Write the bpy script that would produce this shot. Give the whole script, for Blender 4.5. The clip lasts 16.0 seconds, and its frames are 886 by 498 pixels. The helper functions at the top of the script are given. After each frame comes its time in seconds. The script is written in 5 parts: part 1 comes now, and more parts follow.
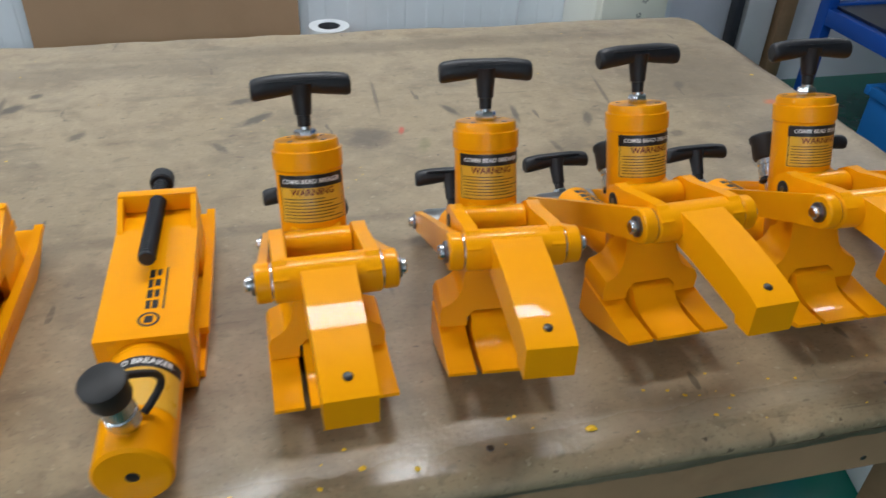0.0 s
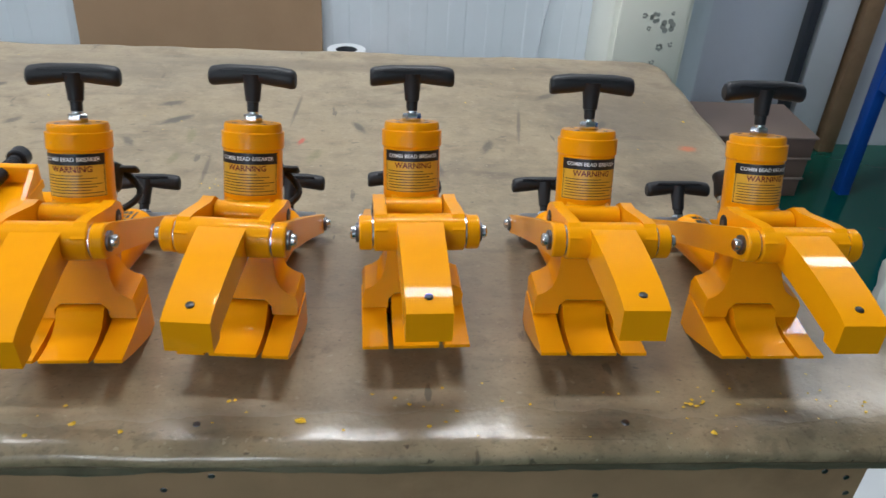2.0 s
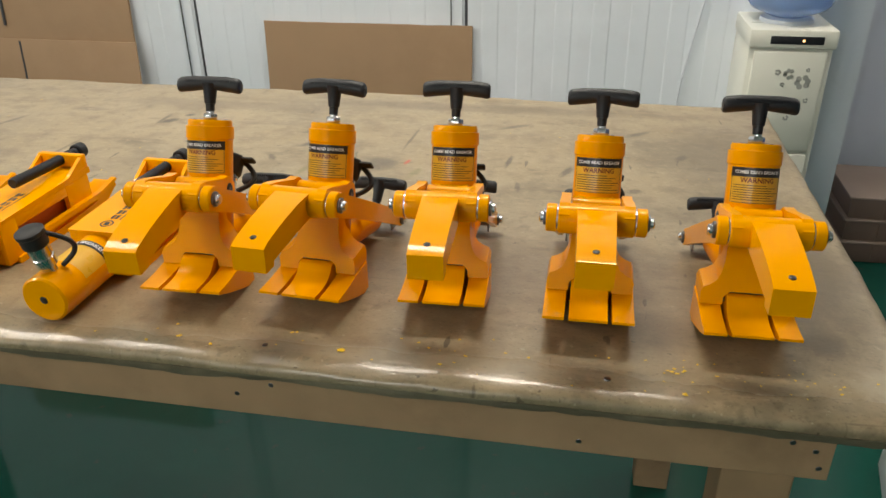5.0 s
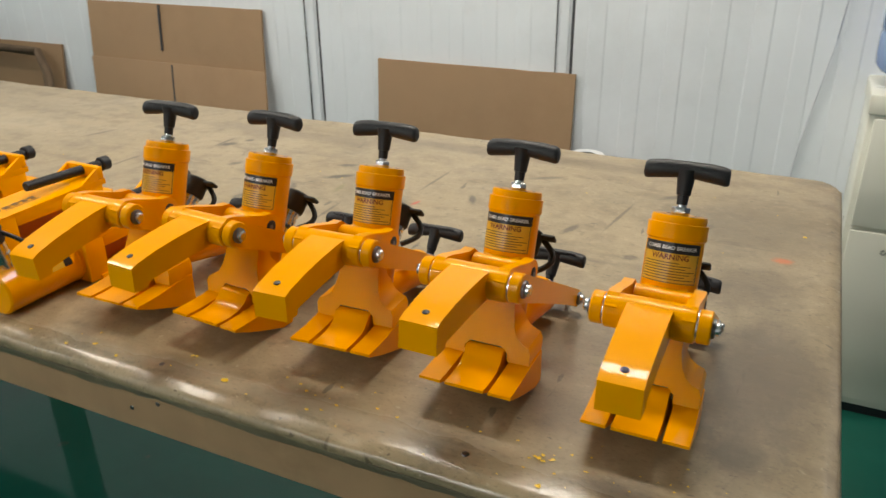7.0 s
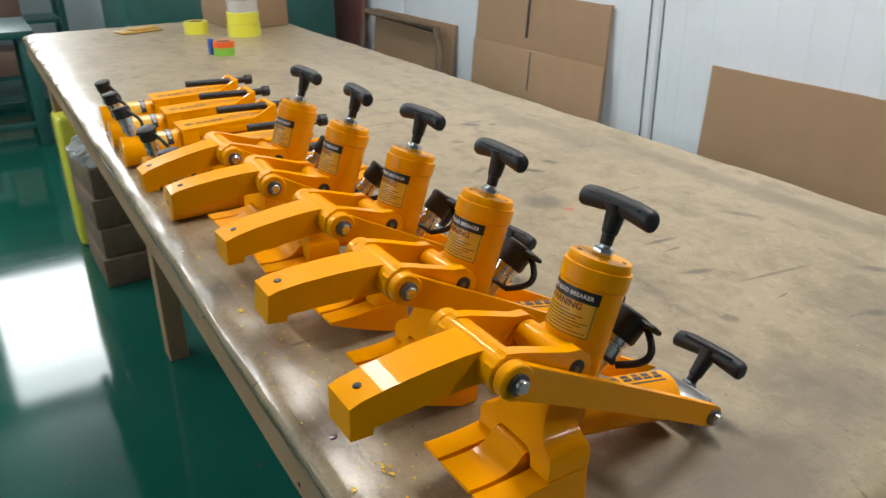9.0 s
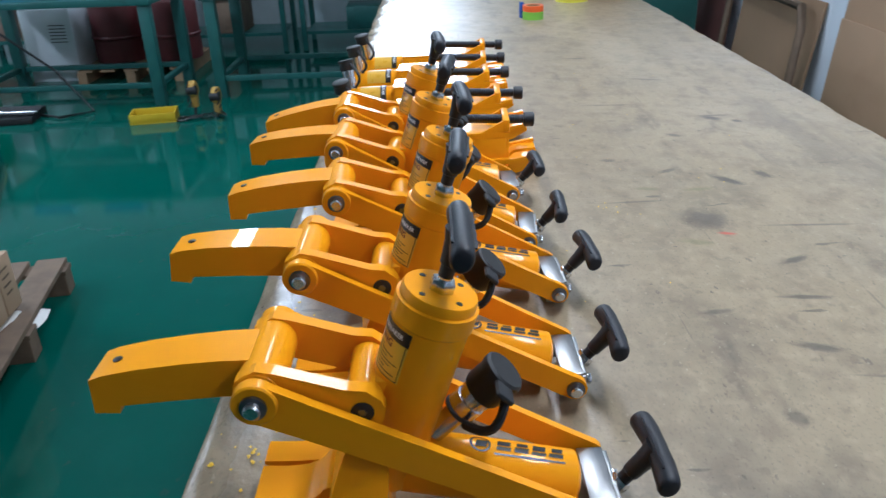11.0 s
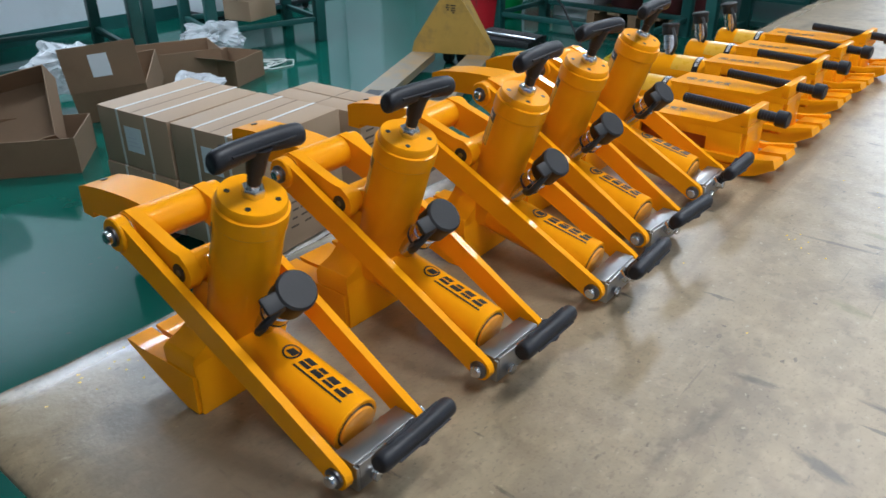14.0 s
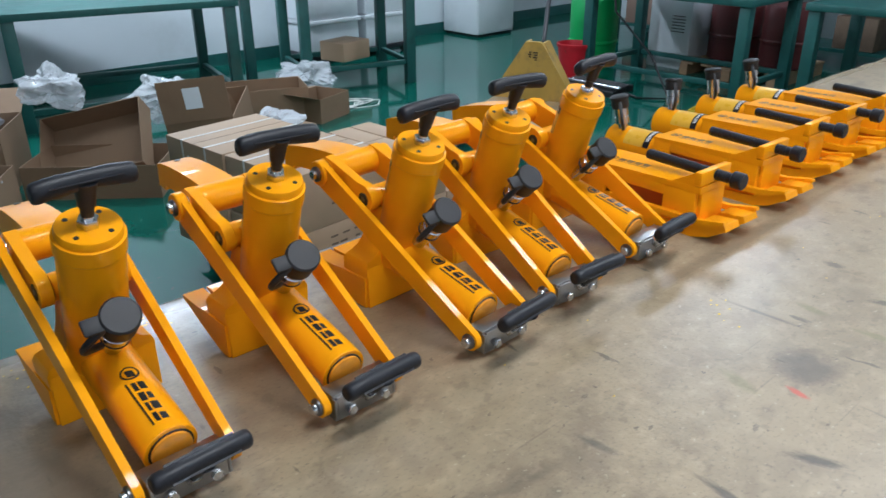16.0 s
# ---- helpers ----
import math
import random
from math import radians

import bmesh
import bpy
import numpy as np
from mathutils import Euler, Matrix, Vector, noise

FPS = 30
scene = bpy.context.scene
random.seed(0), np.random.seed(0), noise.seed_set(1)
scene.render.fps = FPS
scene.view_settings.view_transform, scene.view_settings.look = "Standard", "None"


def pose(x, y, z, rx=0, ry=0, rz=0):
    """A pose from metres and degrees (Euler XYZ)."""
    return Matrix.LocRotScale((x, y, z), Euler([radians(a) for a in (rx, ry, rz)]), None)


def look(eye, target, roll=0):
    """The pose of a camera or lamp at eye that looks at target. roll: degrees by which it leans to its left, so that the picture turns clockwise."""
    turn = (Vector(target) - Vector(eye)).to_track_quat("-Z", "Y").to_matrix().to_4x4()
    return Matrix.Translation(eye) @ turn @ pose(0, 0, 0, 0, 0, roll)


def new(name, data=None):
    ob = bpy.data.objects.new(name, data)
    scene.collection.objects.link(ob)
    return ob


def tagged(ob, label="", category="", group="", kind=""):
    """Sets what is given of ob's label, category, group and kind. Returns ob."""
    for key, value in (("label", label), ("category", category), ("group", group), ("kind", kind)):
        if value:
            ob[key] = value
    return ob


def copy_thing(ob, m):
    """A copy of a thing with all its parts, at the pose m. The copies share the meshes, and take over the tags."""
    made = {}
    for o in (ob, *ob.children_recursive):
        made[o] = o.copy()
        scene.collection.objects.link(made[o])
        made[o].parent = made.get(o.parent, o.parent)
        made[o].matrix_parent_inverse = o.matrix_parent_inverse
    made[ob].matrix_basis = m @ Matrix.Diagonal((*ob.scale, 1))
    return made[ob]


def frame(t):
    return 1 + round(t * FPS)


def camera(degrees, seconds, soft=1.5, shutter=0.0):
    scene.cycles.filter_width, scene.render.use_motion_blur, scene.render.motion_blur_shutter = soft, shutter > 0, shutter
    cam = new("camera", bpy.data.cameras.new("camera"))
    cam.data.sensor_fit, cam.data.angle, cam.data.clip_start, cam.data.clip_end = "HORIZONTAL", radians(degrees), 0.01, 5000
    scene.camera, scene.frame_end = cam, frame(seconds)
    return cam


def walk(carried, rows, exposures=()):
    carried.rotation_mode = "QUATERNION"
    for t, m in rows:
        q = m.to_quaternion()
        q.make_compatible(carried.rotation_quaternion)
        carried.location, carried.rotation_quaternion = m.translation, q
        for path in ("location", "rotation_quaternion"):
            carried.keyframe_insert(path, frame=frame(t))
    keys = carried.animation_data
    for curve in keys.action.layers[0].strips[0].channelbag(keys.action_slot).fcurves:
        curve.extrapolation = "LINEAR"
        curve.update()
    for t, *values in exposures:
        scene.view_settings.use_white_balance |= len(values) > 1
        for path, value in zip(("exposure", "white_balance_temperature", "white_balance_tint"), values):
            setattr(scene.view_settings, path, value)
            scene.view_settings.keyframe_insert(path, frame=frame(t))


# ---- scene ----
cam = camera(59.8, 16.0, 1.5, 0.3)
PATH = [
    (0, (0.009, -0.366, 1.577), (0.415, 1.218, 0.427), 2.3),
    (0.5, (0.104, -0.323, 1.57), (0.557, 1.264, 0.441), 2.2),
    (1, (0.195, -0.327, 1.573), (0.606, 1.283, 0.461), 2.4),
    (1.5, (0.327, -0.395, 1.578), (0.616, 1.246, 0.473), 4.3),
    (2, (0.373, -0.474, 1.586), (0.52, 1.201, 0.503), 3.5),
    (2.5, (0.371, -0.534, 1.588), (0.436, 1.158, 0.524), 2.2),
    (3, (0.362, -0.61, 1.578), (0.394, 1.086, 0.519), 1.8),
    (5.5, (0.641, -0.688, 1.584), (0.232, 1.062, 0.706), -1.6),
    (6, (0.688, -0.628, 1.584), (0.227, 1.133, 0.753), -2.4),
    (6.5, (0.76, -0.573, 1.574), (0.172, 1.161, 0.768), -2.5),
    (7, (0.907, -0.534, 1.565), (0.123, 1.11, 0.739), -0.6),
    (7.5, (1.024, -0.48, 1.556), (0.038, 1.049, 0.728), -0.4),
    (8, (1.077, -0.372, 1.548), (-0.104, 1.029, 0.745), -0.4),
    (8.5, (1.175, -0.266, 1.544), (-0.239, 0.907, 0.754), -0.4),
    (9, (1.299, -0.149, 1.541), (-0.273, 0.782, 0.726), -0.7),
    (11.5, (1.337, 0.448, 1.518), (-0.45, 0.202, 0.654), -1.5),
    (12, (1.351, 0.561, 1.525), (-0.389, 0.088, 0.66), -0.7),
    (12.5, (1.327, 0.623, 1.521), (-0.368, 0.013, 0.651), -0.7),
    (13, (1.288, 0.654, 1.508), (-0.355, -0.098, 0.65), -0.6),
    (13.5, (1.241, 0.731, 1.502), (-0.258, -0.257, 0.621), -0.4),
    (14, (1.168, 0.839, 1.5), (-0.198, -0.287, 0.569), -0.5),
    (14.5, (1.117, 0.875, 1.502), (-0.195, -0.331, 0.594), -1.2),
    (15, (1.069, 0.942, 1.506), (-0.151, -0.374, 0.624), -0.9),
    (15.5, (1.021, 1.001, 1.507), (-0.147, -0.372, 0.64), -0.5),
    (16, (0.999, 1.045, 1.512), (-0.214, -0.308, 0.679), -0.5),
]
walk(cam, [(t, look(eye, target, roll)) for t, eye, target, roll in PATH],
     [(0.0, -1.08, 6200, 10), (2.0, -0.96, 6150, 10), (3.2, -0.92, 6400, 10), (5.5, -0.80, 7650, 10), (7.0, -0.80, 7550, 10), (9.0, -0.70, 6750, 10), (11.5, -0.82, 5350, 10), (13.5, -0.93, 5850, 10), (16.0, -0.84, 5800, 10)])

# ---- world, lights, exposure ----
world = bpy.data.worlds.new("world")
scene.world = world
world.use_nodes = True
world.node_tree.nodes["Background"].inputs[0].default_value = (0.55, 0.62, 0.7, 1)
world.node_tree.nodes["Background"].inputs[1].default_value = 0.35

FLOOR, TOP = 0.0, 1.0          # floor and bench top heights
CEIL = 4.0
BX0, BX1, BY0, BY1 = -2.98, 1.012, 0.062, 1.268   # outline of the bench top


def area_lamp(name, m, w, h, power, colour):
    data = bpy.data.lights.new(name, "AREA")
    data.shape, data.size, data.size_y, data.energy, data.color = "RECTANGLE", w, h, power, colour
    ob = new(name, data)
    ob.matrix_world = m
    return ob


# ---- materials ----
def mat(name, colour, rough=0.5, metal=0.0, noise_scale=20.0, vary=0.12, bump=0.05, bump_scale=200.0, coat=0.0, dirt=None, dirt_scale=4.0, dirt_amount=0.4, trans=0.0, rough_vary=0.1, spec=0.5):
    m = bpy.data.materials.new(name)
    m.use_nodes = True
    nt = m.node_tree
    n, l = nt.nodes, nt.links
    b = n["Principled BSDF"]
    b.inputs["Metallic"].default_value = metal
    b.inputs["Coat Weight"].default_value = coat
    b.inputs["Coat Roughness"].default_value = 0.04
    b.inputs["Specular IOR Level"].default_value = spec
    b.inputs["Transmission Weight"].default_value = trans
    co = n.new("ShaderNodeTexCoord")
    n1 = n.new("ShaderNodeTexNoise")
    n1.inputs["Scale"].default_value = noise_scale
    n1.inputs["Detail"].default_value = 6
    l.new(co.outputs["Object"], n1.inputs["Vector"])
    mix = n.new("ShaderNodeMix")
    mix.data_type = "RGBA"
    mix.inputs[6].default_value = [c * (1 - vary) for c in colour] + [1]
    mix.inputs[7].default_value = [min(1, c * (1 + vary)) for c in colour] + [1]
    l.new(n1.outputs["Fac"], mix.inputs[0])
    last = mix.outputs[2]
    if dirt:
        n2 = n.new("ShaderNodeTexNoise")
        n2.inputs["Scale"].default_value = dirt_scale
        n2.inputs["Detail"].default_value = 8
        n2.inputs["Roughness"].default_value = 0.65
        l.new(co.outputs["Object"], n2.inputs["Vector"])
        r = n.new("ShaderNodeMapRange")
        r.inputs[1].default_value, r.inputs[2].default_value = 0.5, 0.72
        r.inputs[4].default_value = dirt_amount
        l.new(n2.outputs["Fac"], r.inputs[0])
        mx = n.new("ShaderNodeMix")
        mx.data_type = "RGBA"
        l.new(r.outputs[0], mx.inputs[0])
        l.new(last, mx.inputs[6])
        mx.inputs[7].default_value = list(dirt) + [1]
        last = mx.outputs[2]
    l.new(last, b.inputs["Base Color"])
    rr = n.new("ShaderNodeMapRange")
    rr.inputs[3].default_value, rr.inputs[4].default_value = max(0.02, rough - rough_vary), min(1, rough + rough_vary)
    l.new(n1.outputs["Fac"], rr.inputs[0])
    l.new(rr.outputs[0], b.inputs["Roughness"])
    if bump:
        n3 = n.new("ShaderNodeTexNoise")
        n3.inputs["Scale"].default_value = bump_scale
        n3.inputs["Detail"].default_value = 3
        l.new(co.outputs["Object"], n3.inputs["Vector"])
        bp = n.new("ShaderNodeBump")
        bp.inputs["Strength"].default_value = bump
        bp.inputs["Distance"].default_value = 0.002
        l.new(n3.outputs["Fac"], bp.inputs["Height"])
        l.new(bp.outputs["Normal"], b.inputs["Normal"])
    return m


M_YELLOW = mat("yellow_paint", (0.90, 0.352, 0.0), 0.34, 0, 9, 0.05, 0.08, 70, 0.42, (0.82, 0.305, 0.0), 16, 0.35, 0, 0.05, 0.04)
M_YELLOW.node_tree.nodes["Principled BSDF"].inputs["Coat IOR"].default_value = 1.42
M_REDRAM = mat("dull_red_paint", (0.42, 0.09, 0.012), 0.45, 0, 14, 0.15, 0.1, 200)
M_WEAR = mat("worn_yellow_paint", (0.78, 0.30, 0.012), 0.35, 0, 14, 0.1, 0.12, 220, 0.3, (0.4, 0.15, 0.01), 30, 0.5)
M_BLACK = mat("black_plastic", (0.012, 0.013, 0.017), 0.46, 0, 40, 0.3, 0.14, 500, spec=0.4)
M_RUBBER = mat("black_rubber", (0.012, 0.012, 0.013), 0.55, 0, 40, 0.3, 0.05, 300)
M_ZINC = mat("dull_zinc", (0.36, 0.36, 0.36), 0.34, 1.0, 30, 0.15, 0.05, 300)
M_STEEL = mat("zinc_steel", (0.62, 0.63, 0.65), 0.24, 1.0, 30, 0.12, 0.05, 300)
M_DARKSTEEL = mat("dark_steel", (0.16, 0.16, 0.17), 0.35, 1.0, 30, 0.2, 0.05, 300)
# black of the print; hole and groove discs use it for their shade too
M_INK = mat("black_ink_and_holes", (0.012, 0.011, 0.012), 0.35, 0, 30, 0.2, 0)
M_LABEL = mat("yellow_label", (0.74, 0.42, 0.035), 0.3, 0, 30, 0.06, 0, 10, 0.3)
M_RED = mat("red_ink", (0.17, 0.018, 0.008), 0.4, 0, 30, 0.2, 0)
M_WHITE = mat("white_ink", (0.8, 0.8, 0.8), 0.4, 0, 30, 0.05, 0)
M_WOOD = mat("pine_wood", (0.33, 0.21, 0.115), 0.6, 0, 14, 0.25, 0.2, 90, 0, (0.16, 0.09, 0.045), 5, 0.6)
M_GRIME = mat("grimy_edge", (0.11, 0.095, 0.06), 0.35, 0, 18, 0.35, 0.3, 60, 0, (0.24, 0.2, 0.13), 9, 0.6)
M_OLDWOOD = mat("weathered_wood", (0.17, 0.115, 0.075), 0.75, 0, 14, 0.3, 0.4, 60, 0, (0.05, 0.035, 0.025), 6, 0.6)
M_CARD = mat("brown_cardboard", (0.34, 0.215, 0.125), 0.72, 0, 8, 0.08, 0.08, 150, 0, (0.27, 0.165, 0.09), 3, 0.5)
M_CARDIN = mat("cardboard_inside", (0.30, 0.19, 0.11), 0.8, 0, 8, 0.1, 0.08, 150)
M_OLDCARD = mat("dark_brown_cardboard", (0.235, 0.150, 0.088), 0.75, 0, 8, 0.12, 0.08, 150, 0, (0.17, 0.105, 0.06), 4, 0.5)
M_CARTON = mat("packing_carton", (0.42, 0.29, 0.185), 0.65, 0, 8, 0.07, 0.05, 150, 0, (0.36, 0.24, 0.15), 3, 0.4)
M_PANEL = mat("white_wall_panel", (0.70, 0.75, 0.81), 0.4, 0, 3, 0.05, 0.02, 60, 0, (0.5, 0.54, 0.58), 2, 0.35)
M_SEAM = mat("dark_seam", (0.05, 0.055, 0.065), 0.5, 0, 10, 0.2, 0)
M_GREYWALL = mat("grey_panel", (0.66, 0.70, 0.77), 0.45, 0, 2, 0.06, 0.02, 60, 0, (0.48, 0.51, 0.56), 2, 0.4)
M_PLASTER = mat("white_plaster", (0.62, 0.67, 0.70), 0.7, 0, 3, 0.05, 0.1, 40, 0, (0.42, 0.44, 0.44), 1.5, 0.4)
M_CEIL = mat("ceiling_paint", (0.78, 0.79, 0.78), 0.8, 0, 3, 0.05, 0.05, 40)
M_GREENSTEEL = mat("green_painted_steel", (0.018, 0.095, 0.085), 0.4, 0, 10, 0.2, 0.08, 120, 0, (0.01, 0.04, 0.038), 6, 0.6)
M_BLUE = mat("blue_painted_steel", (0.012, 0.085, 0.42), 0.35, 0, 10, 0.1, 0.05, 100)
M_BLUEPL = mat("blue_plastic", (0.02, 0.17, 0.5), 0.4, 0, 10, 0.1, 0.05, 100)
M_IVORY = mat("ivory_plastic", (0.72, 0.72, 0.64), 0.3, 0, 4, 0.04, 0.01, 60)
M_WPLASTIC = mat("white_plastic", (0.74, 0.77, 0.8), 0.4, 0, 4, 0.06, 0.02, 60, 0, (0.55, 0.57, 0.6), 3, 0.3)
M_JACK = mat("scuffed_yellow_paint", (0.47, 0.28, 0.055), 0.5, 0, 12, 0.15, 0.1, 80, 0, (0.2, 0.13, 0.06), 9, 0.75)
M_FORK = mat("worn_fork_steel", (0.29, 0.24, 0.18), 0.4, 0.4, 12, 0.25, 0.1, 80, 0, (0.5, 0.27, 0.04), 5, 0.6)
M_REDPL = mat("red_plastic", (0.5, 0.012, 0.022), 0.4, 0, 8, 0.12, 0.04, 60)
M_DKRED = mat("dark_red_drum", (0.11, 0.02, 0.02), 0.5, 0, 8, 0.2, 0.04, 60)
M_GREENPL = mat("green_plastic", (0.012, 0.33, 0.075), 0.4, 0, 8, 0.15, 0.04, 60)
M_REDBOARD = mat("dull_red_board", (0.26, 0.105, 0.09), 0.6, 0, 5, 0.15, 0.08, 60, 0, (0.18, 0.08, 0.07), 3, 0.5)
M_TAPEY = mat("yellow_tape", (0.7, 0.66, 0.06), 0.3, 0, 8, 0.06, 0.02, 60, 0.3)
M_TAPEO = mat("orange_tape", (0.85, 0.13, 0.02), 0.35, 0, 8, 0.06, 0.02, 60)
M_TAPEG = mat("lime_tape", (0.24, 0.55, 0.06), 0.35, 0, 8, 0.06, 0.02, 60)
M_BRICKBOX = mat("brown_plastic", (0.2, 0.125, 0.095), 0.5, 0, 8, 0.15, 0.05, 60)
M_TAPEDULL = mat("dull_yellow_plastic", (0.52, 0.36, 0.01), 0.45, 0, 10, 0.15, 0.05, 60)
M_FLAKE = mat("yellow_flake", (0.8, 0.5, 0.02), 0.4, 0, 60, 0.15, 0)
M_STRAP = mat("white_strap", (0.72, 0.7, 0.66), 0.4, 0, 20, 0.1, 0)
M_PAPER = mat("white_paper", (0.75, 0.8, 0.84), 0.6, 0, 20, 0.04, 0)


def film_mat(name, colour, alpha, rough):
    m = mat(name, colour, rough, 0, 15, 0.05, 0.6, 25)
    m.node_tree.nodes["Principled BSDF"].inputs["Alpha"].default_value = alpha
    return m


M_FILM = film_mat("clear_plastic_film", (0.74, 0.77, 0.80), 0.46, 0.12)
M_WATER = mat("blue_water_bottle", (0.40, 0.57, 0.88), 0.08, 0, 4, 0.03, 0, 10, 0, None, 4, 0.4, 0.55, 0.02)


def bench_mat():
    """Worn brown covering: mottled tan, dark scuffs along the length, a few smudges and painted shade."""
    m = mat("worn_bench_cover", (0.300, 0.233, 0.142), 0.38, 0, 3.5, 0.18, 0.18, 150, 0, (0.150, 0.117, 0.074), 4, 0.7, 0, 0.08, 0.7)
    nt = m.node_tree
    n, l = nt.nodes, nt.links
    b = n["Principled BSDF"]
    base = b.inputs["Base Color"].links[0].from_socket
    co = n.new("ShaderNodeTexCoord")

    def layer(base, scale, stretch, lo, hi, colour, amount, shift):
        mp = n.new("ShaderNodeMapping")
        mp.inputs["Scale"].default_value = stretch
        mp.inputs["Location"].default_value = shift
        l.new(co.outputs["Object"], mp.inputs[0])
        t = n.new("ShaderNodeTexNoise")
        t.inputs["Scale"].default_value, t.inputs["Detail"].default_value = scale, 5
        l.new(mp.outputs[0], t.inputs["Vector"])
        r = n.new("ShaderNodeMapRange")
        r.inputs[1].default_value, r.inputs[2].default_value, r.inputs[4].default_value = lo, hi, amount
        l.new(t.outputs["Fac"], r.inputs[0])
        x = n.new("ShaderNodeMix")
        x.data_type = "RGBA"
        l.new(r.outputs[0], x.inputs[0])
        l.new(base, x.inputs[6])
        x.inputs[7].default_value = (*colour, 1)
        return x.outputs[2]

    base = layer(base, 1.6, (1, 1.3, 1), 0.42, 0.7, (0.37, 0.297, 0.195), 0.7, (3, 1, 0))
    base = layer(base, 7, (1, 1.4, 1), 0.52, 0.75, (0.15, 0.11, 0.07), 0.55, (9, 4, 0))
    base = layer(base, 5, (0.8, 2.6, 1), 0.62, 0.74, (0.08, 0.06, 0.042), 0.7, (0, 0, 0))
    base = layer(base, 5, (0.6, 16, 1), 0.68, 0.72, (0.07, 0.052, 0.04), 0.4, (2, 5, 0))
    base = layer(base, 7, (6, 1.3, 1), 0.685, 0.715, (0.06, 0.05, 0.035), 0.7, (11, 2, 0))
    base = layer(base, 24, (1.4, 3.2, 1), 0.68, 0.73, (0.05, 0.04, 0.03), 0.6, (5, 2, 0))
    base = layer(base, 16, (1, 1.2, 1), 0.50, 0.68, (0.17, 0.125, 0.078), 0.55, (4, 8, 0))
    base = layer(base, 45, (1, 1.3, 1), 0.52, 0.70, (0.44, 0.34, 0.215), 0.35, (7, 3, 0))
    base = layer(base, 170, (1, 1.4, 1), 0.55, 0.72, (0.12, 0.09, 0.06), 0.45, (6, 1, 0))
    base = layer(base, 70, (1, 1.5, 1), 0.68, 0.73, (0.04, 0.03, 0.025), 0.6, (1, 7, 0))
    base = layer(base, 34, (1, 1.2, 1), 0.60, 0.67, (0.10, 0.078, 0.05), 0.32, (3, 9, 0))
    base = layer(base, 11, (1, 1.2, 1), 0.58, 0.66, (0.15, 0.118, 0.074), 0.28, (8, 6, 0))
    base = layer(base, 95, (1, 1.2, 1), 0.66, 0.70, (0.46, 0.40, 0.28), 0.45, (2, 3, 0))

    def smudge_shade(base, x, y, rx, ry, colour, amount, angle=0.0):
        mp = n.new("ShaderNodeMapping")
        mp.vector_type = "TEXTURE"
        mp.inputs["Location"].default_value = (x, y, TOP)
        mp.inputs["Rotation"].default_value = (0, 0, radians(angle))
        mp.inputs["Scale"].default_value = (rx, ry, 1)
        l.new(co.outputs["Object"], mp.inputs[0])
        t = n.new("ShaderNodeTexNoise")
        t.inputs["Scale"].default_value, t.inputs["Detail"].default_value = 2.2, 6
        t.inputs["Roughness"].default_value = 0.68
        l.new(mp.outputs[0], t.inputs["Vector"])
        ln = n.new("ShaderNodeVectorMath")
        ln.operation = "LENGTH"
        l.new(mp.outputs[0], ln.inputs[0])
        ad = n.new("ShaderNodeMath")
        ad.operation = "ADD"
        l.new(ln.outputs["Value"], ad.inputs[0])
        l.new(t.outputs["Fac"], ad.inputs[1])
        r = n.new("ShaderNodeMapRange")
        r.inputs[1].default_value, r.inputs[2].default_value = 1.32, 0.85
        r.inputs[4].default_value = amount
        l.new(ad.outputs[0], r.inputs[0])
        x2 = n.new("ShaderNodeMix")
        x2.data_type = "RGBA"
        l.new(r.outputs[0], x2.inputs[0])
        l.new(base, x2.inputs[6])
        x2.inputs[7].default_value = (*colour, 1)
        return x2.outputs[2]

    black, brown, pale, moss, red = (0.045, 0.036, 0.028), (0.12, 0.09, 0.058), (0.42, 0.36, 0.26), (0.16, 0.15, 0.06), (0.5, 0.06, 0.03)
    # broad brown and pale areas, some of them wear and dirt
    # brown among the tools, and partly at the right end, is painted shade
    for x, y, rx, ry, c, a in ((0.45, 0.36, 0.75, 0.16, brown, 0.5), (0.92, 0.40, 0.13, 0.30, brown, 0.75), (0.88, 0.66, 0.14, 0.12, brown, 0.6), (0.70, 0.22, 0.16, 0.07, brown, 0.55), (0.30, 1.16, 0.9, 0.05, brown, 0.5),
                               (-0.30, 1.10, 0.5, 0.05, brown, 0.4), (0.35, 0.105, 0.5, 0.022, pale, 0.4), (0.96, 0.14, 0.06, 0.05, pale, 0.55),
                               (0.90, 0.22, 0.05, 0.04, brown, 0.65), (0.80, 0.11, 0.09, 0.02, brown, 0.6), (0.86, 0.92, 0.22, 0.24, brown, 0.5),
                               (-0.1, 0.52, 0.6, 0.02, brown, 0.5), (0.75, 0.60, 0.14, 0.05, brown, 0.35), (-1.2, 0.9, 0.5, 0.12, pale, 0.3)):
        base = smudge_shade(base, x, y, rx, ry, c, a)
